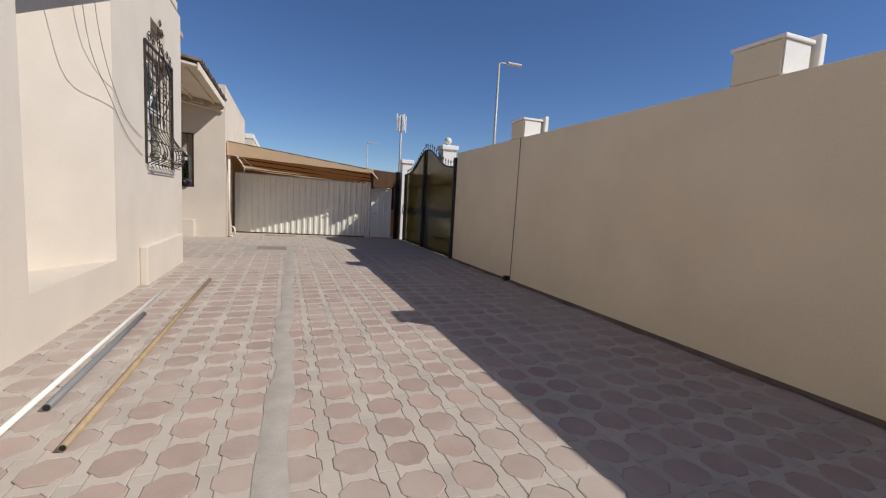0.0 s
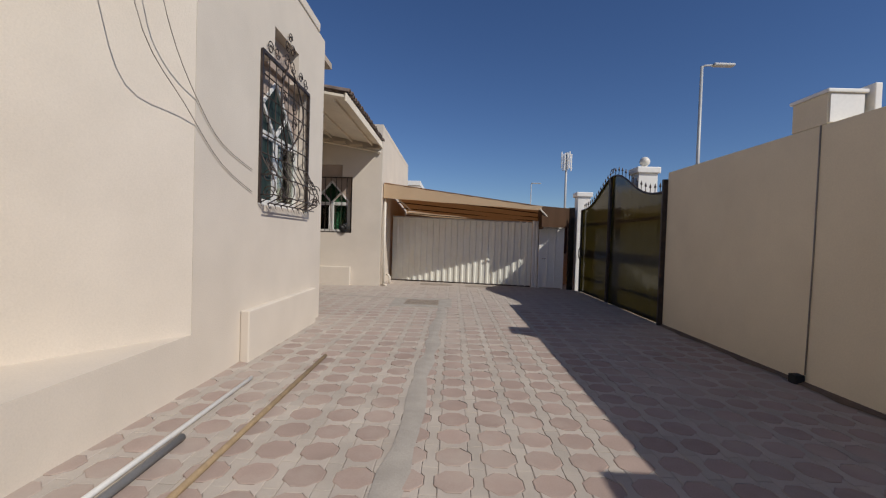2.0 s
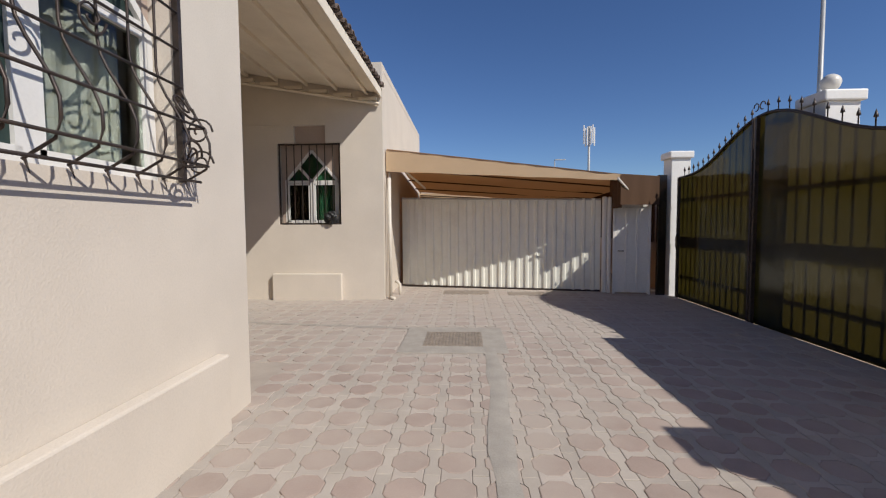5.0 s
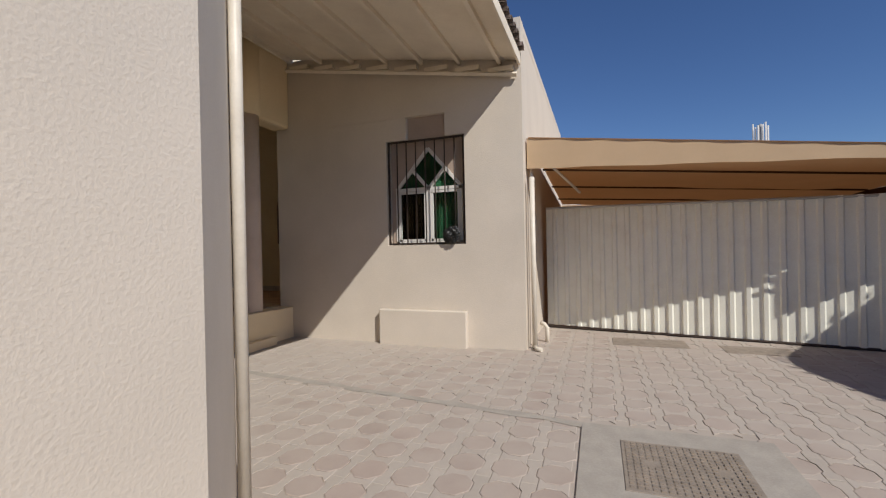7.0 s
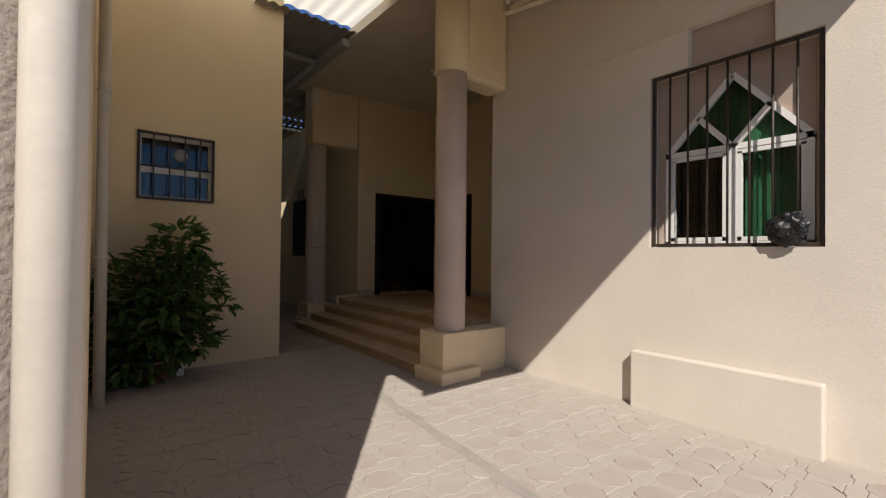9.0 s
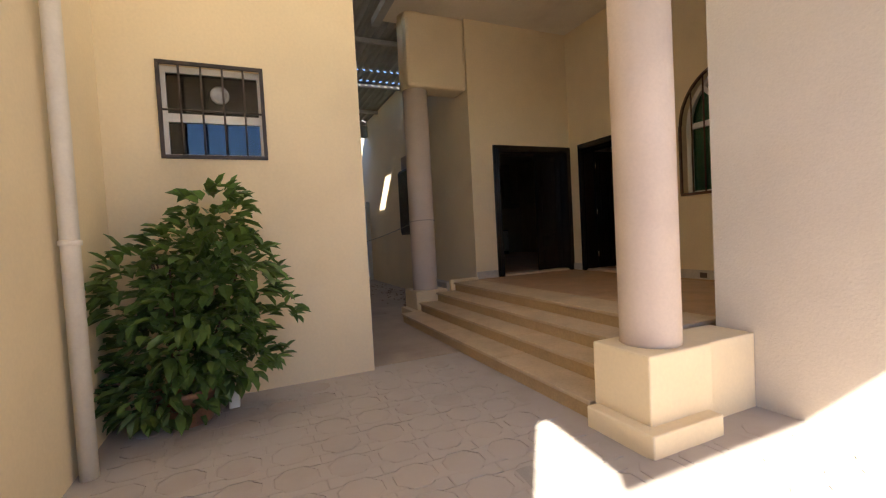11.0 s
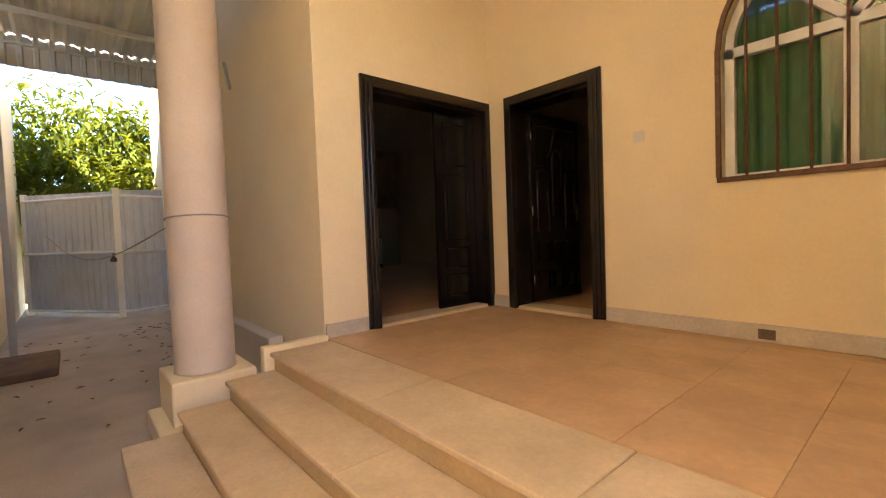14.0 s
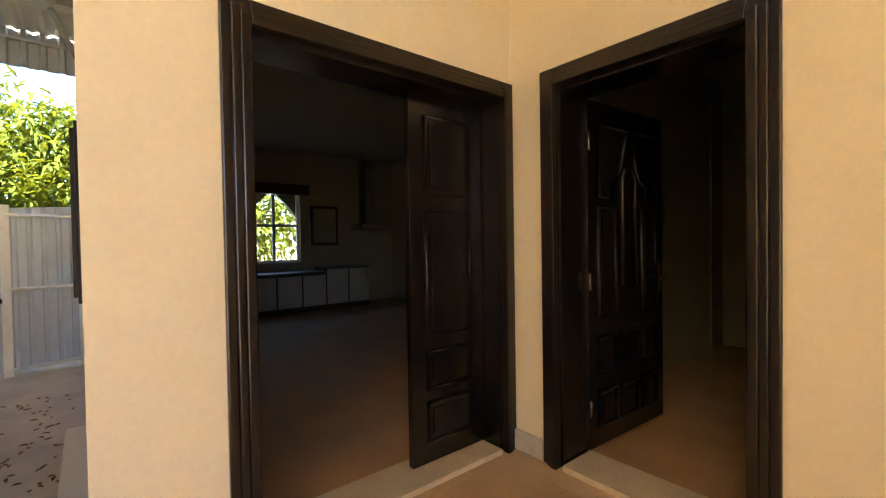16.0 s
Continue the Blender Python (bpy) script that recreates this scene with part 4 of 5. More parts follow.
def gate_pillar(x0, x1, y0, y1, z, lamp):
    p = thing("gate_pillar", "white plastered gate pillar with moulded cap", "pillar", "gate pillars")
    part("shaft", B(x0, x1, y0, y1, -0.06, z - 0.14, bevel=0.008), WHITE, p)
    part("cap", B(x0 - 0.05, x1 + 0.05, y0 - 0.05, y1 + 0.05, z - 0.139, z, bevel=0.02), WHITE, p)
    if lamp:
        part("globe", lathe(bmesh.new(), [(0.05, z + 0.001), (0.06, z + 0.04)] + [(max(0.01, 0.115 * math.sin(math.pi * k / 8)), z + 0.15 - 0.115 * math.cos(math.pi * k / 8)) for k in range(1, 9)], 16), PLAIN_W, p, "white globe lamp").location = ((x0 + x1) / 2, (y0 + y1) / 2, 0)


gate_pillar(6.06, 6.44, 5.46, 5.82, 2.97, False)
gate_pillar(6.47, 6.90, 2.20, 2.62, 3.20, True)
bp = thing("door_post", "dark brown steel post beside the side door", "post")
part("shaft", B(5.83, 6.00, 5.50, 5.58, -0.06, 2.50, bevel=0.006), DOORT, bp)

# side door, white sheet metal
sd = thing("side_door", "white painted sheet-metal pedestrian door with lever", "door")
sd.matrix_basis = pose(4.98, 5.70, 0, 0, 0, -9.5)
part("door_leaf", B(0.05, 0.70, 0.0, 0.03, 0.03, 1.84, bevel=0.004), WHITE, sd)
for x0, x1, z0, z1 in ((0.0, 0.05, -0.06, 1.92), (0.70, 0.75, -0.06, 1.92), (0.051, 0.699, 1.845, 1.92)):
    part("frame", B(x0, x1, -0.02, 0.04, z0, z1, bevel=0.004), WHITE, sd)
for x in (0.27, 0.49):
    part("rib", B(x - 0.02, x + 0.02, -0.02, -0.0005, 0.05, 1.82, bevel=0.004), WHITE, sd)
part("handle", T([(0.11, 0.0, 0.92), (0.11, -0.05, 0.92), (0.22, -0.05, 0.92)], 0.011, 6), CHROME, sd, "steel lever handle")

# ribbed fence panel below the canopy
fe = thing("sheet_fence", "off-white ribbed metal sheet fence across the carport", "fence")
part("sheet", corrugated((0.28, 6.92), (4.80, 5.95), 0.03, (2.16, 2.05), 0.205, 0.026), FENCE, fe)
part("end_post", B(4.80, 4.895, 5.82, 5.91, -0.06, 2.09, bevel=0.03), WHITE, fe)
part("end_post", B(4.90, 4.985, 5.79, 5.90, -0.06, 2.08, bevel=0.03), WHITE, fe)
part("top_rail", T([(0.30, 6.76, 2.14), (4.80, 5.95, 2.03)], 0.02, 4), STEELG, fe)
part("bottom_rail", T([(0.30, 6.76, 0.02), (4.80, 5.95, 0.02)], 0.02, 4), IRON, fe)

# fabric canopy over the carport
can = thing("carport_canopy", "tan fabric carport canopy with hanging valance on steel posts", "canopy")
cb = bmesh.new()
NX, NY = 20, 12
grid = []
for j in range(NY + 1):
    row = []
    for i in range(NX + 1):
        u, w = i / NX, j / NY
        x = 0.24 + u * 5.56
        y = 5.11 + 0.04 * u + 0.25 * max(0.0, u - 0.83) / 0.17 * (1 - w) + w * 6.3
        z = 3.045 - 0.66 * u + 0.08 * max(0.0, u - 0.83) / 0.17 - w * 0.42 * (1 - 0.5 * u) - 0.05 * math.sin(math.pi * u) * math.sin(math.pi * w) + 0.012 * math.sin(u * 21) * math.sin(w * 14)
        row.append(cb.verts.new((x, y, z)))
    grid.append(row)
for j in range(NY):
    for i in range(NX):
        cb.faces.new((grid[j][i], grid[j][i + 1], grid[j + 1][i + 1], grid[j + 1][i])).smooth = True
part("fabric", cb, CLOTH, can)
vb = bmesh.new()
prev = None
for i in range(41):
    u = i / 40
    x, y, z = 0.22 + u * 4.72, 5.13 + 0.035 * u, 3.035 - 0.55 * u
    d = 0.44 - 0.32 * u + 0.005 * math.sin(u * 23)
    row = [vb.verts.new((x, y + 0.006 * math.sin(u * 50 + k), z - d * k / 3)) for k in range(4)]
    if prev:
        for k in range(3):
            vb.faces.new((prev[k], row[k], row[k + 1], prev[k + 1])).smooth = True
    prev = row
part("valance", vb, CLOTH, can)
lv = bmesh.new()
prev = None
for j in range(13):
    w = j / 12
    row = [lv.verts.new((0.225, 5.15 + w * 0.35, 3.02 - 0.03 * w)), lv.verts.new((0.235 + 0.01 * math.sin(j), 5.15 + w * 0.35, 2.6 + 0.35 * w))]
    if prev:
        lv.faces.new((prev[0], row[0], row[1], prev[1]))
    prev = row
part("side_flap", lv, CLOTH, can)
part("post", T([(0.27, 5.22, -0.06), (0.27, 5.22, 2.98)], 0.025, 10), PIPEW, can, "off-white front post")
for (xa, ya, za), (xb, yb, zb) in (((0.5, 5.4, 2.70), (0.9, 6.4, 2.35)), ((4.85, 5.08, 2.40), (5.25, 5.30, 2.06))):
    part("brace", T([(xa, ya, za), (xb, yb, zb)], 0.022, 6), PIPEW, can)
for w in (0.25, 0.5, 0.75, 1.0):
    part("purlin", T([(0.26, 5.16 + 6.3 * w, 2.94 - 0.42 * w), (4.96 + 1.1 * w, 5.02 + 6.3 * w, 2.41 - 0.21 * w)], 0.018, 6), CLOTH_SHADE, can)
# added flap that keeps sun off the fence, painted as dark as shaded cloth
fs = bmesh.new()
prev = None
for k in range(13):
    f = k / 12
    x, y, z = 4.94 + 0.86 * f, 5.155 + 0.25 * f, 2.485 - 0.03 * f
    row = [fs.verts.new((x, y, z)), fs.verts.new((x, y + 0.015 * math.sin(k * 1.4), 1.88))]
    if prev:
        fs.faces.new((prev[0], row[0], row[1], prev[1])).smooth = True
    prev = row
part("sun_block_flap", fs, CLOTH_SHADE, can, "added fabric end flap, coloured dark brown for shade, keeps sun off the fence")
# second added sun blocker, same shade-brown colour
sc = bmesh.new()
prev = None
for k in range(11):
    y = 5.18 + 0.07 * k
    row = [sc.verts.new((4.975 + 0.012 * math.sin(k * 1.7), y, 2.46)), sc.verts.new((4.975 + 0.025 * math.sin(k * 1.7), y, 1.82))]
    if prev:
        sc.faces.new((prev[0], row[0], row[1], prev[1])).smooth = True
    prev = row
part("sun_block_curtain", sc, CLOTH_SHADE, can, "added fabric side flap in painted shade-brown, keeps sun off the fence")
# added sheet: hides the tan wall behind a painted shade-brown
part("shade_sheet", B(5.80, 5.815, 5.62, 11.3, 1.1, 2.36), CLOTH_SHADE, can, "added sheet in painted shade-brown, covers the wall along the carport side")
part("back_skirt", B(0.22, 6.3, 11.5, 11.51, 1.4, 2.6), CLOTH, can)

# downpipes
for (x, y, h, lab) in ((-0.744, 0.711, 4.6, "off-white vertical downpipe on the annex corner"), (-5.05, 0.82, 4.9, "cream downpipe in the court corner"), (0.30, 5.02, 2.45, "off-white downpipe on the house corner")):
    dp = thing("downpipe", lab, "pipe")
    r = 0.036 if x > -1 else 0.048
    part("pipe", T([(x, y, -0.05), (x, y, h)], r, 14), PIPEW, dp)
    for z in (1.35, 2.9):
        if z < h and x < -1:
            part("clip", lathe(bmesh.new(), [(r + 0.001, z), (r + 0.009, z + 0.004), (r + 0.009, z + 0.03), (r + 0.001, z + 0.034)], 14, x, y), PIPEW, dp)
el = thing("pipe_elbow", "short tan pipe elbow on the paving by the corner", "pipe")
part("pipe", T([(0.30, 5.02, 0.03), (0.34, 4.86, 0.035), (0.42, 4.82, 0.035)], 0.032, 10), PIPEW, el)
el2 = thing("pipe_elbow", "white pipe outlet bend at the foot of the fence", "pipe")
part("pipe", T([(0.42, 5.5, -0.04), (0.42, 5.5, 0.22), (0.38, 5.52, 0.27), (0.32, 5.54, 0.28)], 0.032, 10), PIPEW, el2)

# loose pipes along the annex
for pts, r, mat, lab in ((((0.52, -8.3, 0.024), (0.40, -3.55, 0.022)), 0.019, WHITE, "long off-white plastic pipe lying on the paving"),
                         (((0.60, -7.12, 0.03), (0.52, -4.82, 0.03)), 0.026, PIPEG, "dark grey pipe lying beside the white pipe"),
                         (((0.89, -7.66, 0.032), (0.87, -2.7, 0.025)), 0.021, PIPET, "dusty tan pipe lying along the paving")):
    lp = thing("loose_pipe", lab, "pipe", "loose pipes on the paving")
    part("pipe", T(pts, r, 12), mat, lp)
    p, q = Vector(pts[0]), Vector(pts[1])
    d = (p - q).normalized()
    # near-black disc on the solid end paints the shade inside the pipe
    part("bore", T([p + d * 0.001, p + d * 0.002], r * 0.8, 12), DARK, lp)

# cable and drain on the boundary wall
cbx = thing("wall_cable", "thin grey cable down the boundary wall to a black box", "cable")
part("cable", T([(6.122, -3.06, 2.74), (6.121, -3.05, 1.4), (6.121, -3.02, 0.1)], 0.008, 5), CABLE, cbx)
part("box", B(6.02, 6.128, -3.02, -2.92, -0.05, 0.09, bevel=0.008), DARK, cbx, "black drain box")
hc = thing("hanging_cable", "two thin cables sagging across the annex wall", "cable")
for run in (((-5.05, 4.74), (-4.80, 3.60), (-4.56, 2.88), (-4.05, 2.50), (-3.45, 2.10), (-2.66, 1.86)),
            ((-4.62, 4.74), (-4.42, 3.50), (-4.24, 3.02), (-3.90, 2.62), (-3.45, 2.30), (-2.66, 2.12))):
    pts = []
    for k in range(len(run) - 1):
        p0, p1, p2, p3 = (Vector(run[min(max(q, 0), len(run) - 1)]) for q in (k - 1, k, k + 1, k + 2))
        for f in (0.0, 0.25, 0.5, 0.75):
            w = 0.5 * (2 * p1 + (p2 - p0) * f + (2 * p0 - 5 * p1 + 4 * p2 - p3) * f ** 2 + (3 * p1 - p0 - 3 * p2 + p3) * f ** 3)
            pts.append((0.014, w.x, w.y))
    part("cable", T(pts, 0.0042, 5), CABLE, hc)
cc = thing("tied_cable", "thin cable tied round the far column and led to the gate", "cable")
part("loop", T([(-8.52 + 0.206 * math.cos(2 * math.pi * k / 20), 4.32 + 0.206 * math.sin(2 * math.pi * k / 20), 1.52 + 0.02 * math.cos(2 * math.pi * k / 20)) for k in range(20)], 0.006, 5, closed=True), CABLE, cc)
part("run", T([Vector((-8.68, 4.2, 1.50)).lerp(Vector((-15.4, 3.3, 1.55)), k / 14) - Vector((0, 0, 0.35 * math.sin(math.pi * k / 14))) for k in range(15)], 0.006, 5), CABLE, cc)

# small fittings on the porch
sw = thing("light_switch", "small cream light switch on the porch wall", "switch")
part("plate", B(-6.645, -6.555, 7.190, 7.199, 2.04, 2.13, bevel=0.003), PLAIN_W, sw)
part("rocker", B(-6.614, -6.586, 7.185, 7.1895, 2.065, 2.105, bevel=0.002), PLAIN_W, sw)
cl = thing("ceiling_lamp", "small round lamp on the porch ceiling", "lamp")
part("base", lathe(bmesh.new(), [(0.10, 4.789), (0.10, 4.76), (0.08, 4.74)], 20, -6.2, 5.6), PLAIN_W, cl)
part("dome", lathe(bmesh.new(), [(0.075, 4.739), (0.06, 4.70), (0.02, 4.68)], 20, -6.2, 5.6), PLAIN_W, cl)

# plastic bag caught on the window bars
bgm = bmesh.new()
bmesh.ops.create_icosphere(bgm, subdivisions=4, radius=0.13)
for v in bgm.verts:
    k = noise.noise(v.co * 14) * 0.06 + noise.noise(v.co * 35) * 0.03
    v.co = v.co * (1 + k * 6)
    v.co.z *= 0.95
    v.co.y *= 0.55
bag = tagged(link("plastic_bag", bgm, BAG), "crumpled black plastic bag stuck in the window bars", "plastic bag")
bag.matrix_basis = pose(-0.87, 4.87, 1.66)

# manhole cover in its cement collar
mh = thing("manhole_cover", "square worn steel manhole cover with raised studs", "manhole cover")
part("frame", B(1.24, 2.10, 1.50, 2.30, -0.05, 0.004, bevel=0.003), CEMENT, mh)
part("lid", B(1.30, 2.05, 1.55, 2.25, -0.04, 0.012, bevel=0.003), COVER, mh)
stud = B(-0.012, 0.012, -0.012, 0.012, 0, 0.006)
sme = bpy.data.meshes.new("stud")
stud.to_mesh(sme)
stud.free()
sme.materials.append(COVER)
for i in range(17):
    for j in range(15):
        if (i in (3, 4) and j in (7, 8)) or (i in (13, 14) and j in (7, 8)):
            continue
        o = new("stud", sme)
        o.parent = mh
        o.location = (1.34 + i * 0.042, 1.595 + j * 0.0437, 0.012)
mat2 = thing("drain_grate", "flat dusty drain grate in front of the fence", "drain cover")
part("plate", B(1.35, 2.35, 5.55, 6.05, -0.04, 0.006, bevel=0.003), COVER, mat2)
mat3 = thing("drain_grate", "flat dusty second drain grate near the fence", "drain cover")
part("plate", B(2.75, 3.55, 5.40, 5.85, -0.04, 0.006, bevel=0.003), COVER, mat3)

# ---- passage end ----
pg = thing("passage_gate", "blue-grey ribbed sheet-metal double gate across the passage", "gate")
for (xa, ya), (xb, yb), top in (((-14.95, 4.27), (-16.9, 2.93), (2.34, 2.38)), ((-15.15, 5.12), (-14.95, 4.31), (2.42, 2.36))):
    part("sheet", corrugated((xa, ya), (xb, yb), 0.10, top, 0.16, 0.022), BLUEG, pg)
    for z in (0.10, 1.22, 2.26):
        part("rail", T([(xa + 0.04, ya, z), (xb + 0.04, yb, z)], 0.025, 4), WHITE, pg)
for x, y in ((-14.93, 4.29), (-16.86, 2.96), (-15.12, 5.10)):
    part("stile", B(x - 0.03, x + 0.03, y - 0.05, y + 0.05, 0.0, 2.40), WHITE, pg)
part("lock", lathe(bmesh.new(), [(0.012, 1.20), (0.014, 1.14), (0.05, 1.10), (0.055, 1.05), (0.04, 1.04)], 10, -14.86, 4.20), IRON, pg, "dark hanging padlock")
ps = thing("steel_post", "grey steel roof post in the side passage", "post")
part("shaft", B(-12.6, -12.53, 2.97, 3.04, -0.05, 4.70), STEELG, ps)
part("plate", B(-12.68, -12.45, 2.89, 3.12, -0.05, 0.015), STEELG, ps)
for z in (3.2, 3.5):
    part("arm", B(-12.6, -12.54, 2.81, 2.968, z, z + 0.04), STEELG, ps)
mt = thing("floor_mat", "thick dusty brown mat folded on the passage floor", "mat")
part("mat", B(-12.1, -11.0, 2.85, 3.45, -0.001, 0.09, bevel=0.02), SOIL, mt)
bx = thing("masonry_step", "low plastered masonry step by the passage wall", "step")
part("block", B(-10.9, -9.2, 5.0, 5.149, -0.05, 0.40, bevel=0.015), PLASTER, bx)
hk = thing("wall_bracket", "slanted grey bracket on the passage wall", "bracket")
part("arm", T([(-10.5, 5.14, 3.15), (-10.25, 5.02, 3.35)], 0.02, 6), STEELG, hk)


# ---- kitchen furniture ----
for k in range(5):
    y0 = 7.3 + k * 0.47
    cbt = thing("kitchen_cabinet", "pale laminate kitchen base cabinet", "cabinet", "kitchen base cabinets")
    top = 1.22 if k < 3 else 1.32
    part("body", B(KX + 0.02, KX + 0.58, y0, y0 + 0.46, PZ, top), DARKW, cbt)
    dr = part("door", B(KX + 0.581, KX + 0.60, y0 + 0.012, y0 + 0.448, PZ + 0.10, top - 0.03, bevel=0.004), CAB, cbt)
    part("handle", T([(KX + 0.615, y0 + 0.40, top - 0.25), (KX + 0.615, y0 + 0.40, top - 0.15)], 0.007, 5), CHROME, dr)
wt = thing("worktop", "dark stone kitchen worktop", "worktop")
part("slab", B(KX + 0.01, KX + 0.63, 7.25, 8.70, 1.221, 1.26, bevel=0.006), DARKW, wt)
hood = thing("cooker_hood", "steel chimney cooker hood on the kitchen wall", "cooker hood")
part("chimney", B(KX + 0.01, KX + 0.28, 9.75, 10.0, 2.2, 3.55), CHROME, hood)
part("canopy", B(KX + 0.01, KX + 0.5, 9.55, 10.2, 2.05, 2.199, bevel=0.02), CHROME, hood)
pic = thing("wall_cupboard", "dark framed wall cupboard beside the kitchen window", "cupboard")
part("frame", B(KX + 0.01, KX + 0.12, 8.6, 9.2, 1.75, 2.55, bevel=0.01), DARKW, pic)
part("door", B(KX + 0.121, KX + 0.13, 8.66, 9.14, 1.81, 2.49), ROOM, pic)
kw = tagged(new("window_5"), "white kitchen window with arched head, daylight behind", "window", kind="structure")
for y in (7.48, 7.95, 8.42):
    part("frame", B(KX - 0.12, KX - 0.06, y - 0.025, y + 0.025, 1.44, 2.84), UPVC, kw)
for z in (1.455, 2.15):
    part("frame", B(KX - 0.12, KX - 0.06, 7.46, 8.44, z - 0.025, z + 0.025), UPVC, kw)
for s in (-1, 1):
    f = bmesh.new()
    for k in range(10):
        ts = (k / 10, (k + 1) / 10)
        q = []
        for x in (KX - 0.19, KX - 0.13):
            q.append([f.verts.new((x, 7.95 + s * 0.5 * t, z)) for t, z in ((ts[0], 2.2 + 0.64 * (1 - ts[0]) ** 0.7), (ts[1], 2.2 + 0.64 * (1 - ts[1]) ** 0.7), (ts[1], 2.85), (ts[0], 2.85))])
        for c in q:
            f.faces.new(c)
        f.faces.new((q[0][0], q[0][1], q[1][1], q[1][0]))
    part("arch_infill", f, ROOM, kw)
pn = thing("kitchen_pelmet", "dark curtain pelmet over the kitchen window", "pelmet")
part("board", B(KX + 0.01, KX + 0.1, 7.2, 8.6, 2.75, 2.95), DARKW, pn)


# ---- plants ----
def leaf_mesh(bm, centre, along, up, length, width, droop=0.15):
    """One pointed leaf of a few faces, folded along its rib."""
    along, side = along.normalized(), along.cross(up).normalized()
    nrm = side.cross(along)
    rib = [centre + along * length * t - nrm * droop * length * t * t for t in (0, 0.35, 0.75, 1.0)]
    rv = [bm.verts.new(p) for p in rib]
    for s in (-1, 1):
        e = [bm.verts.new(rib[i] + side * s * width * w + nrm * width * 0.25) for i, w in ((1, 0.5), (2, 0.36))]
        bm.faces.new((rv[0], rv[1], e[0]))
        bm.faces.new((rv[1], rv[2], e[1], e[0]))
        bm.faces.new((rv[2], rv[3], e[1]))


rng = random.Random(7)


def rv3():
    while True:
        v = Vector((rng.uniform(-1, 1), rng.uniform(-1, 1), rng.uniform(-1, 1)))
        if 0.05 < v.length < 1:
            return v


bush = thing("bush", "dense green broad-leaved potted bush against the court wall", "plant")
lb = bmesh.new()
blobs = ((-5.68, 1.22, 0.55, 0.42, 0.40), (-5.62, 1.38, 1.10, 0.36, 0.42), (-5.66, 1.52, 1.50, 0.22, 0.28), (-5.58, 1.05, 1.02, 0.30, 0.3), (-5.58, 1.55, 0.72, 0.30, 0.16), (-5.62, 1.58, 0.42, 0.26, 0.14), (-5.65, 1.12, 0.25, 0.36, 0.2), (-5.55, 1.6, 1.12, 0.3, 0.3), (-5.5, 1.35, 0.75, 0.34, 0.4))
for bxx, byy, bzz, br, bh in blobs:
    for k in range(int(230 * br / 0.4)):
        v = rv3()
        v = v.normalized() * (v.length ** 0.4)
        c = Vector((bxx + v.x * br * 0.8, byy + v.y * br, bzz + v.z * bh))
        c.x = max(c.x, -6.02)
        c.y = max(c.y, 0.86)
        d = (Vector((v.x, v.y, v.z * 0.4)) + rv3() * 0.6)
        leaf_mesh(lb, c, d, Vector((0, 0, 1)) + rv3() * 0.4, rng.uniform(0.11, 0.18), rng.uniform(0.065, 0.10))
for px, py, pz, n in ((-5.6, 1.9, 0.98, 14), (-5.55, 1.98, 0.80, 14), (-5.6, 1.85, 0.45, 12), (-5.62, 1.7, 1.35, 12), (-5.6, 1.62, 1.68, 10)):
    for k in range(n):
        leaf_mesh(lb, Vector((px, py, pz)) + rv3() * 0.10, Vector((0.2, 0.6, 0)) + rv3(), Vector((0, 0, 1)) + rv3() * 0.3, rng.uniform(0.11, 0.17), rng.uniform(0.06, 0.085))
part("foliage", lb, LEAF, bush)
for k in range(7):
    a = rng.uniform(0, 6.28)
    part("stem", T([(-5.68, 1.3, 0.1), (-5.66 + 0.1 * math.cos(a), 1.3 + 0.12 * math.sin(a), 0.5), (-5.62 + 0.2 * math.cos(a), 1.4 + 0.3 * math.sin(a), 1.2)], 0.014, 6, taper=0.005), BARK, bush)
part("pot", lathe(bmesh.new(), [(0.16, -0.05), (0.20, 0.22), (0.22, 0.22), (0.22, 0.25), (0.18, 0.25), (0.17, 0.20)], 20, -5.68, 1.25), BRICKY, bush)
wb2 = thing("white_block", "chipped white block at the foot of the bush", "block")
part("block", B(-5.86, -5.76, 1.52, 1.60, -0.05, 0.16, bevel=0.012), WHITE, wb2)


def tree(x, y, h, spread, seed, leaves):
    r = random.Random(seed)
    t = thing("tree", "leafy yellow-green tree behind the passage gate", "tree", "trees behind the gate")
    part("trunk", T([(x, y, -0.2), (x + 0.1, y, h * 0.25), (x, y + 0.1, h * 0.5)], 0.16, 8, taper=0.08), BARK, t)
    bm = bmesh.new()
    tips = []
    for k in range(34):
        a, e = r.uniform(0, 6.28), r.uniform(-0.2, 1.2)
        l = spread * r.uniform(0.45, 1.0)
        s = Vector((x, y, h * r.uniform(0.25, 0.5)))
        tip = s + Vector((math.cos(a) * math.cos(e), math.sin(a) * math.cos(e), math.sin(e) * 1.1)) * l
        tips.append(tip)
        if k < 12:
            part("limb", T([s, s.lerp(tip, 0.5) + Vector((0, 0, 0.15)), tip], 0.045, 5, taper=0.01), BARK, t)
    for tip in tips:
        for k in range(leaves):
            o = Vector((r.gauss(0, 0.42), r.gauss(0, 0.42), r.gauss(0, 0.32)))
            leaf_mesh(bm, tip + o, Vector((r.uniform(-1, 1), r.uniform(-1, 1), r.uniform(-0.9, 0.3))) + o * 0.5, Vector((0, 0, 1)), r.uniform(0.18, 0.32), r.uniform(0.065, 0.11), 0.3)
    part("crown", bm, LEAFT, t)


tree(-18.7, 5.3, 5.0, 2.3, 3, 230)
tree(-20.2, 2.6, 5.4, 2.7, 5, 260)
tree(-19.0, 8.6, 4.6, 2.2, 8, 70)

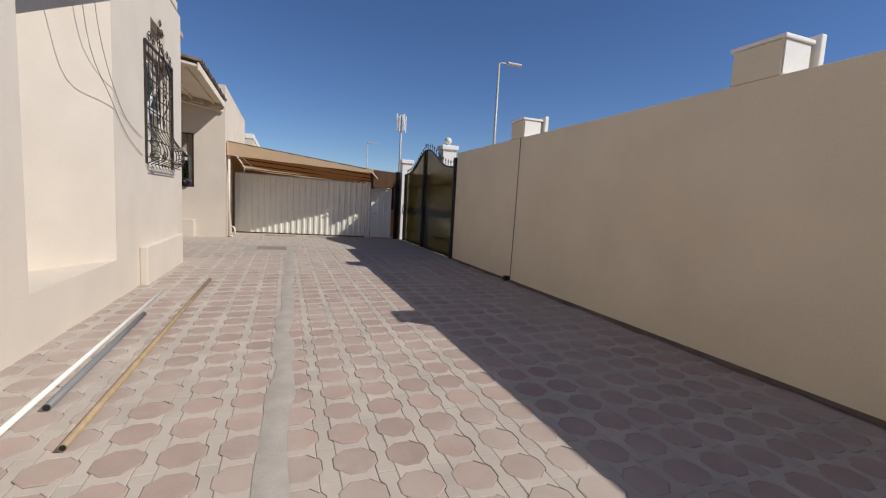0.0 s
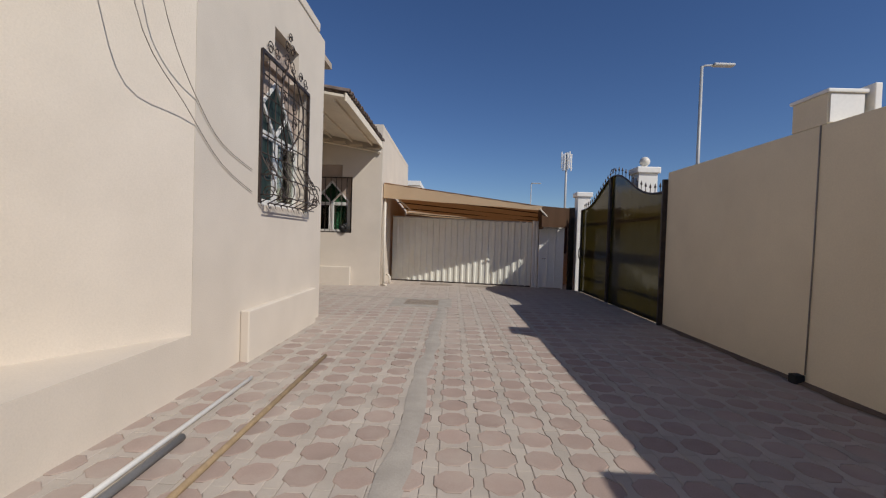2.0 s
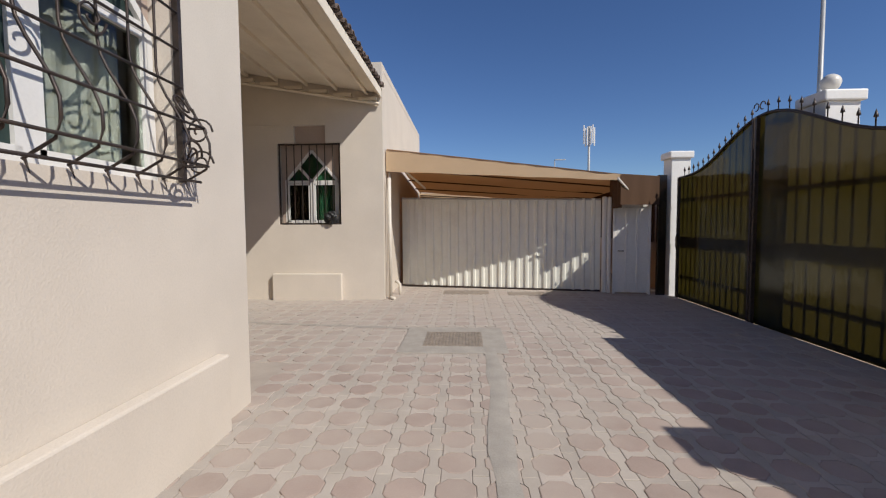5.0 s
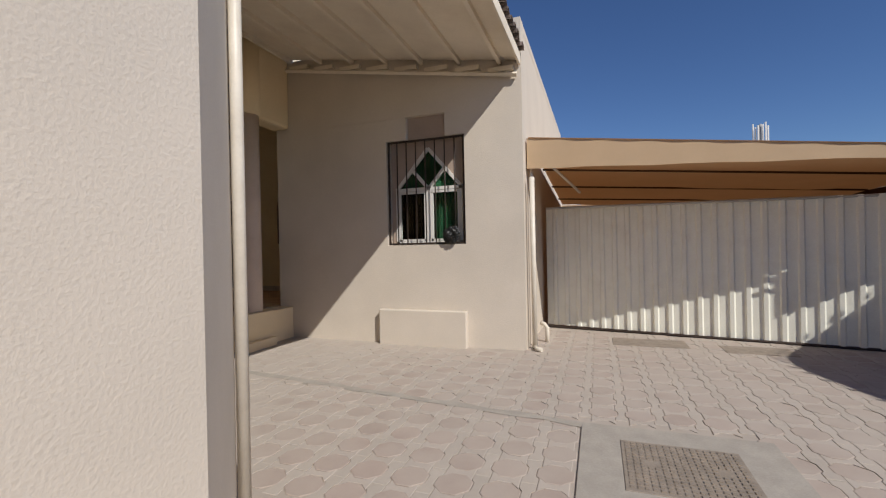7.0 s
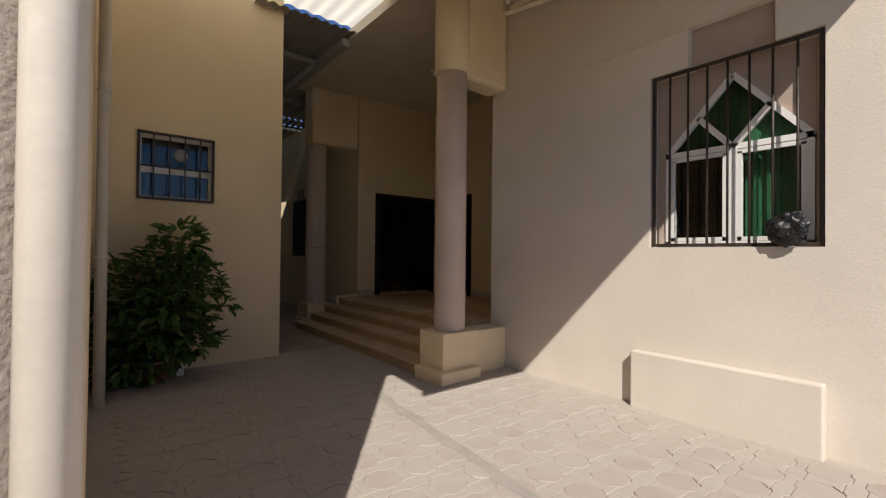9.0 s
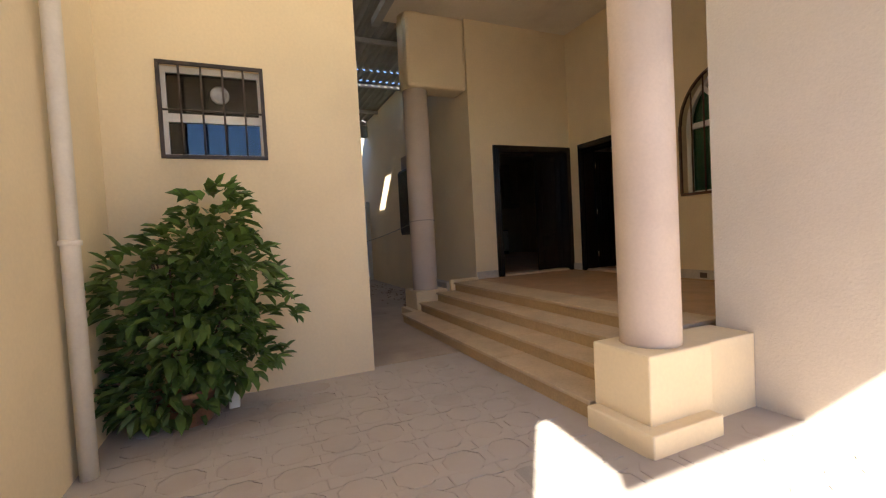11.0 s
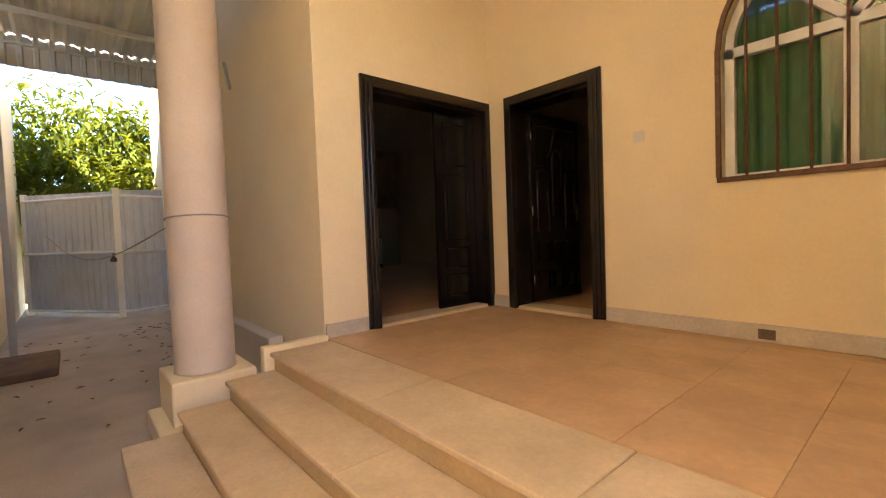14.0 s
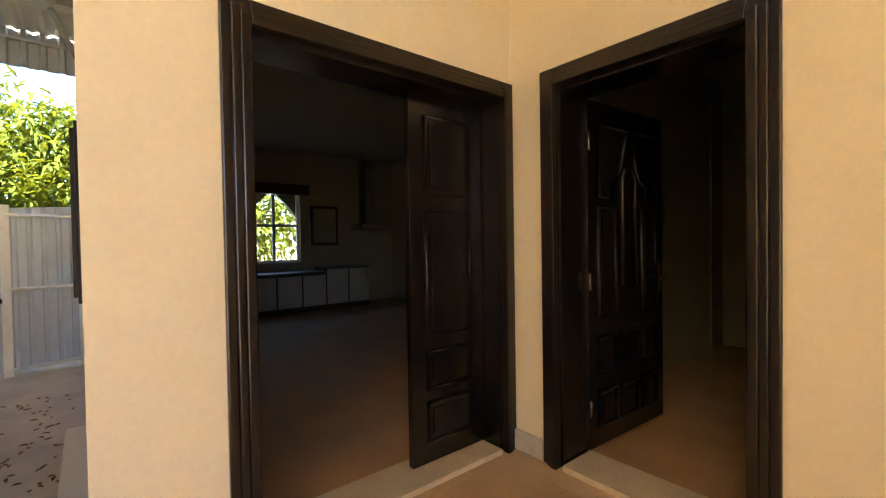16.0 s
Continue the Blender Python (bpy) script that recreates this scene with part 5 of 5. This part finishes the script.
# ---- street side and distance ----
sl = thing("street_lamp", "tall grey street lamp with a single flat head", "street lamp")
part("pole", T([(11.25, 8.5, -0.2), (11.25, 8.5, 8.05)], 0.085, 10, taper=0.05), STEELG, sl)
part("arm", T([(11.25, 8.5, 8.0), (11.35, 8.5, 8.08), (11.7, 8.5, 8.10)], 0.035, 8), STEELG, sl)
part("head", B(11.65, 12.4, 8.38, 8.62, 8.06, 8.16, bevel=0.03), STEELG, sl)
sl2 = thing("street_lamp", "distant grey street lamp", "street lamp")
part("pole", T([(11.1, 42, -0.2), (11.1, 42, 8.1)], 0.08, 8, taper=0.05), STEELG, sl2)
part("head", B(11.1, 12.2, 41.9, 42.1, 8.05, 8.15, bevel=0.03), STEELG, sl2)
an = thing("cell_mast", "slim grey telecom mast with a cluster of panel antennas", "mast")
part("pole", T([(19.6, 60, -0.2), (19.6, 60, 15.4)], 0.22, 8, taper=0.15), STEELG, an)
for k in range(6):
    a = k * math.pi / 3
    z = 12.6
    part("antenna", B(19.6 + 0.75 * math.cos(a) - 0.08, 19.6 + 0.75 * math.cos(a) + 0.08, 60 + 0.55 * math.sin(a) - 0.08, 60 + 0.55 * math.sin(a) + 0.08, z + 0.3 * (k % 2), z + 2.6 + 0.3 * (k % 2), bevel=0.03), WHITE, an)
nb = thing("neighbour_house", "pale plastered neighbouring house block beyond the carport", "house")
part("wall", B(-6, -0.3, 25, 33, -0.2, 5.4), PLASTER, nb)
part("parapet", B(-6.05, -0.25, 24.95, 33.05, 5.401, 5.75, bevel=0.02), WHITE, nb)
for x in (-4.5, -2.2):
    part("window", B(x, x + 1.1, 24.96, 24.99, 2.6, 4.0), DARK, nb)

# fallen leaves in the passage
fl = bmesh.new()
for k in range(160):
    c = Vector((rng.uniform(-13.5, -8.9), rng.uniform(4.3, 5.1) if k % 3 else rng.uniform(2.9, 5.0), 0.012))
    leaf_mesh(fl, c, Vector((rng.uniform(-1, 1), rng.uniform(-1, 1), 0)), Vector((0, 0, 1)), rng.uniform(0.04, 0.09), 0.03, 0.05)
tagged(link("fallen_leaves", fl, LEAD), "dry brown leaves scattered on the passage floor", "leaves", kind="stuff")

# ---- paving ----
paving = structure("pavement", B(-6.2, 6.13, -16, 12, -0.058, -0.0065), SAND, "dusty pink octagon and grey block paving of the drive", "pavement")
structure("pavement_passage", B(-18.5, -6.2, 2.6, 5.3, -0.058, 0.0), DUST, "dusty concrete floor of the side passage", "pavement")
structure("road", B(6.9, 20, -60, 80, -0.058, -0.03), DUST, "dusty street beyond the boundary wall", "road")
strip = bmesh.new()
prev = None
for k in range(46):
    y = -12 + k * 0.30
    w = 0.085 + 0.018 * math.sin(k * 1.7) + 0.012 * math.sin(k * 4.1)
    x = 1.95 + 0.02 * (y + 8) + 0.02 * math.sin(k * 0.8)
    row = [strip.verts.new((x - w, y, 0.003)), strip.verts.new((x - w * 0.4, y, 0.011)), strip.verts.new((x + w * 0.4, y, 0.010)), strip.verts.new((x + w, y, 0.003))]
    if prev:
        for j in range(3):
            strip.faces.new((prev[j], prev[j + 1], row[j + 1], row[j])).smooth = True
    prev = row
part("mortar_strip", strip, CEMENT, paving, "rough grey cement strip over a buried line")
soil = bmesh.new()
prev = None
for k in range(56):
    y = -15.5 + k * 0.284
    row = [soil.verts.new((6.04 + 0.03 * math.sin(k * 1.3) + 0.02 * math.sin(k * 3.7), y, 0.003)), soil.verts.new((6.129, y, 0.025))]
    if prev:
        soil.faces.new((prev[0], prev[1], row[1], row[0])).smooth = True
    prev = row
part("soil_strip", soil, SOIL, paving, "dark dirt gathered along the wall foot")
part("mortar_collar", B(1.02, 2.34, 1.28, 2.52, -0.03, 0.0065, bevel=0.004), CEMENT, paving)
st2 = bmesh.new()
prev = None
for k in range(24):
    x = -3.9 + k * 0.22
    y = 3.05 - 0.115 * (x + 3.9) + 0.015 * math.sin(k * 1.9)
    w = 0.05 + 0.012 * math.sin(k * 2.3)
    row = [st2.verts.new((x, y - w, 0.003)), st2.verts.new((x, y, 0.007)), st2.verts.new((x, y + w, 0.003))]
    if prev:
        for j in range(2):
            st2.faces.new((prev[j], prev[j + 1], row[j + 1], row[j])).smooth = True
    prev = row
part("mortar_strip", st2, CEMENT, paving)

CELL, RO = 0.295, 0.126


def oct_ring(r):
    return [(r * math.cos(math.pi / 8 + k * math.pi / 4), r * math.sin(math.pi / 8 + k * math.pi / 4)) for k in range(8)]


def block(poly, inset=0.006):
    """A paver with a worn, bevelled top over a polygon."""
    m = len(poly)
    cx0, cy0 = sum(p[0] for p in poly) / m, sum(p[1] for p in poly) / m
    top = [(x + (cx0 - x) * inset / max(0.03, math.hypot(x - cx0, y - cy0)), y + (cy0 - y) * inset / max(0.03, math.hypot(x - cx0, y - cy0))) for x, y in poly]
    verts = [(x, y, -0.012) for x, y in poly] + [(x, y, -0.002) for x, y in poly] + [(x, y, 0.001) for x, y in top]
    faces = [tuple(range(2 * m, 3 * m))]
    for k in range(m):
        n = (k + 1) % m
        faces.append((k, n, m + n, m + k))
        faces.append((m + k, m + n, 2 * m + n, 2 * m + k))
    return verts, faces


AP, TT, H2 = RO * math.cos(math.pi / 8), RO * math.sin(math.pi / 8), CELL / 2
W2, G = AP - 0.022, 0.0035
hour = [(-TT, AP + G - H2), (TT, AP + G - H2), (W2, TT + G - H2 + 0.02), (W2, H2 - TT - G - 0.02), (TT, H2 - AP - G), (-TT, H2 - AP - G), (-W2, H2 - TT - G - 0.02), (-W2, TT + G - H2 + 0.02)]
SA, SB = H2 - AP - G, H2 - W2 - G
strip_poly = [(-SA, -TT), (-SB, -TT - 0.035), (-SB, -H2 + G / 2), (SB, -H2 + G / 2), (SB, -TT - 0.035), (SA, -TT), (SA, TT), (SB, TT + 0.035), (SB, H2 - G / 2), (-SB, H2 - G / 2), (-SB, TT + 0.035), (-SA, TT)]
OV, OF = block(oct_ring(RO))
HV, HF = block(hour)
SV, SF = block(strip_poly, 0.004)
ome = bpy.data.meshes.new("octagon_paver")
ome.from_pydata(OV, [], OF)
ome.materials.append(OCT)
bags = {"octagon_pavers": ([], [], OCTJ), "hourglass_pavers": ([], [], HOUR), "grey_pavers": ([], [], GREYP)}
singles = 0
prng = random.Random(11)


def lay(bag, V0, F0, x, y, dz, tx, ty):
    vv, ff, _ = bags[bag]
    b0 = len(vv)
    vv.extend((x + a, y + b, c + dz + a * tx + b * ty) for a, b, c in V0)
    ff.extend(tuple(b0 + q for q in f) for f in F0)


def off_limits(x, y):
    return x < -0.1 and y < 0.95 or x > 6.02 or x < -6.0 or x < -3.6 and y > 3.55 or x < 0.2 and y > 4.7 or y > 6.6 or 1.0 < x < 2.36 and 1.26 < y < 2.54


for i in range(-21, 22):
    for j in range(-50, 27):
        x, y = 0.30 + i * CELL, -0.15 + j * CELL
        tilt = (prng.uniform(-0.004, 0.003), prng.uniform(-0.014, 0.014), prng.uniform(-0.014, 0.014))
        if not off_limits(x, y):
            if 0.9 < x < 4.4 and -8.2 < y < -2.2 and singles < 300:
                singles += 1
                o = new("paver", ome)
                o.parent = paving
                o.location = (x, y, tilt[0])
                o.rotation_euler = (tilt[2], -tilt[1], 0)
            else:
                lay("octagon_pavers", OV, OF, x, y, *tilt)
        if not off_limits(x, y + H2):
            lay("hourglass_pavers", HV, HF, x, y + H2, prng.uniform(-0.003, 0.001), prng.uniform(-0.01, 0.01), 0)
        if not off_limits(x + H2, y):
            lay("grey_pavers", SV, SF, x + H2, y, prng.uniform(-0.003, 0.001), 0, prng.uniform(-0.008, 0.008))
for nm, (vv, ff, mat) in bags.items():
    me = bpy.data.meshes.new(nm)
    me.from_pydata(vv, [], ff)
    me.materials.append(mat)
    o = new(nm, me)
    o.parent = paving
    tagged(o, kind="stuff")
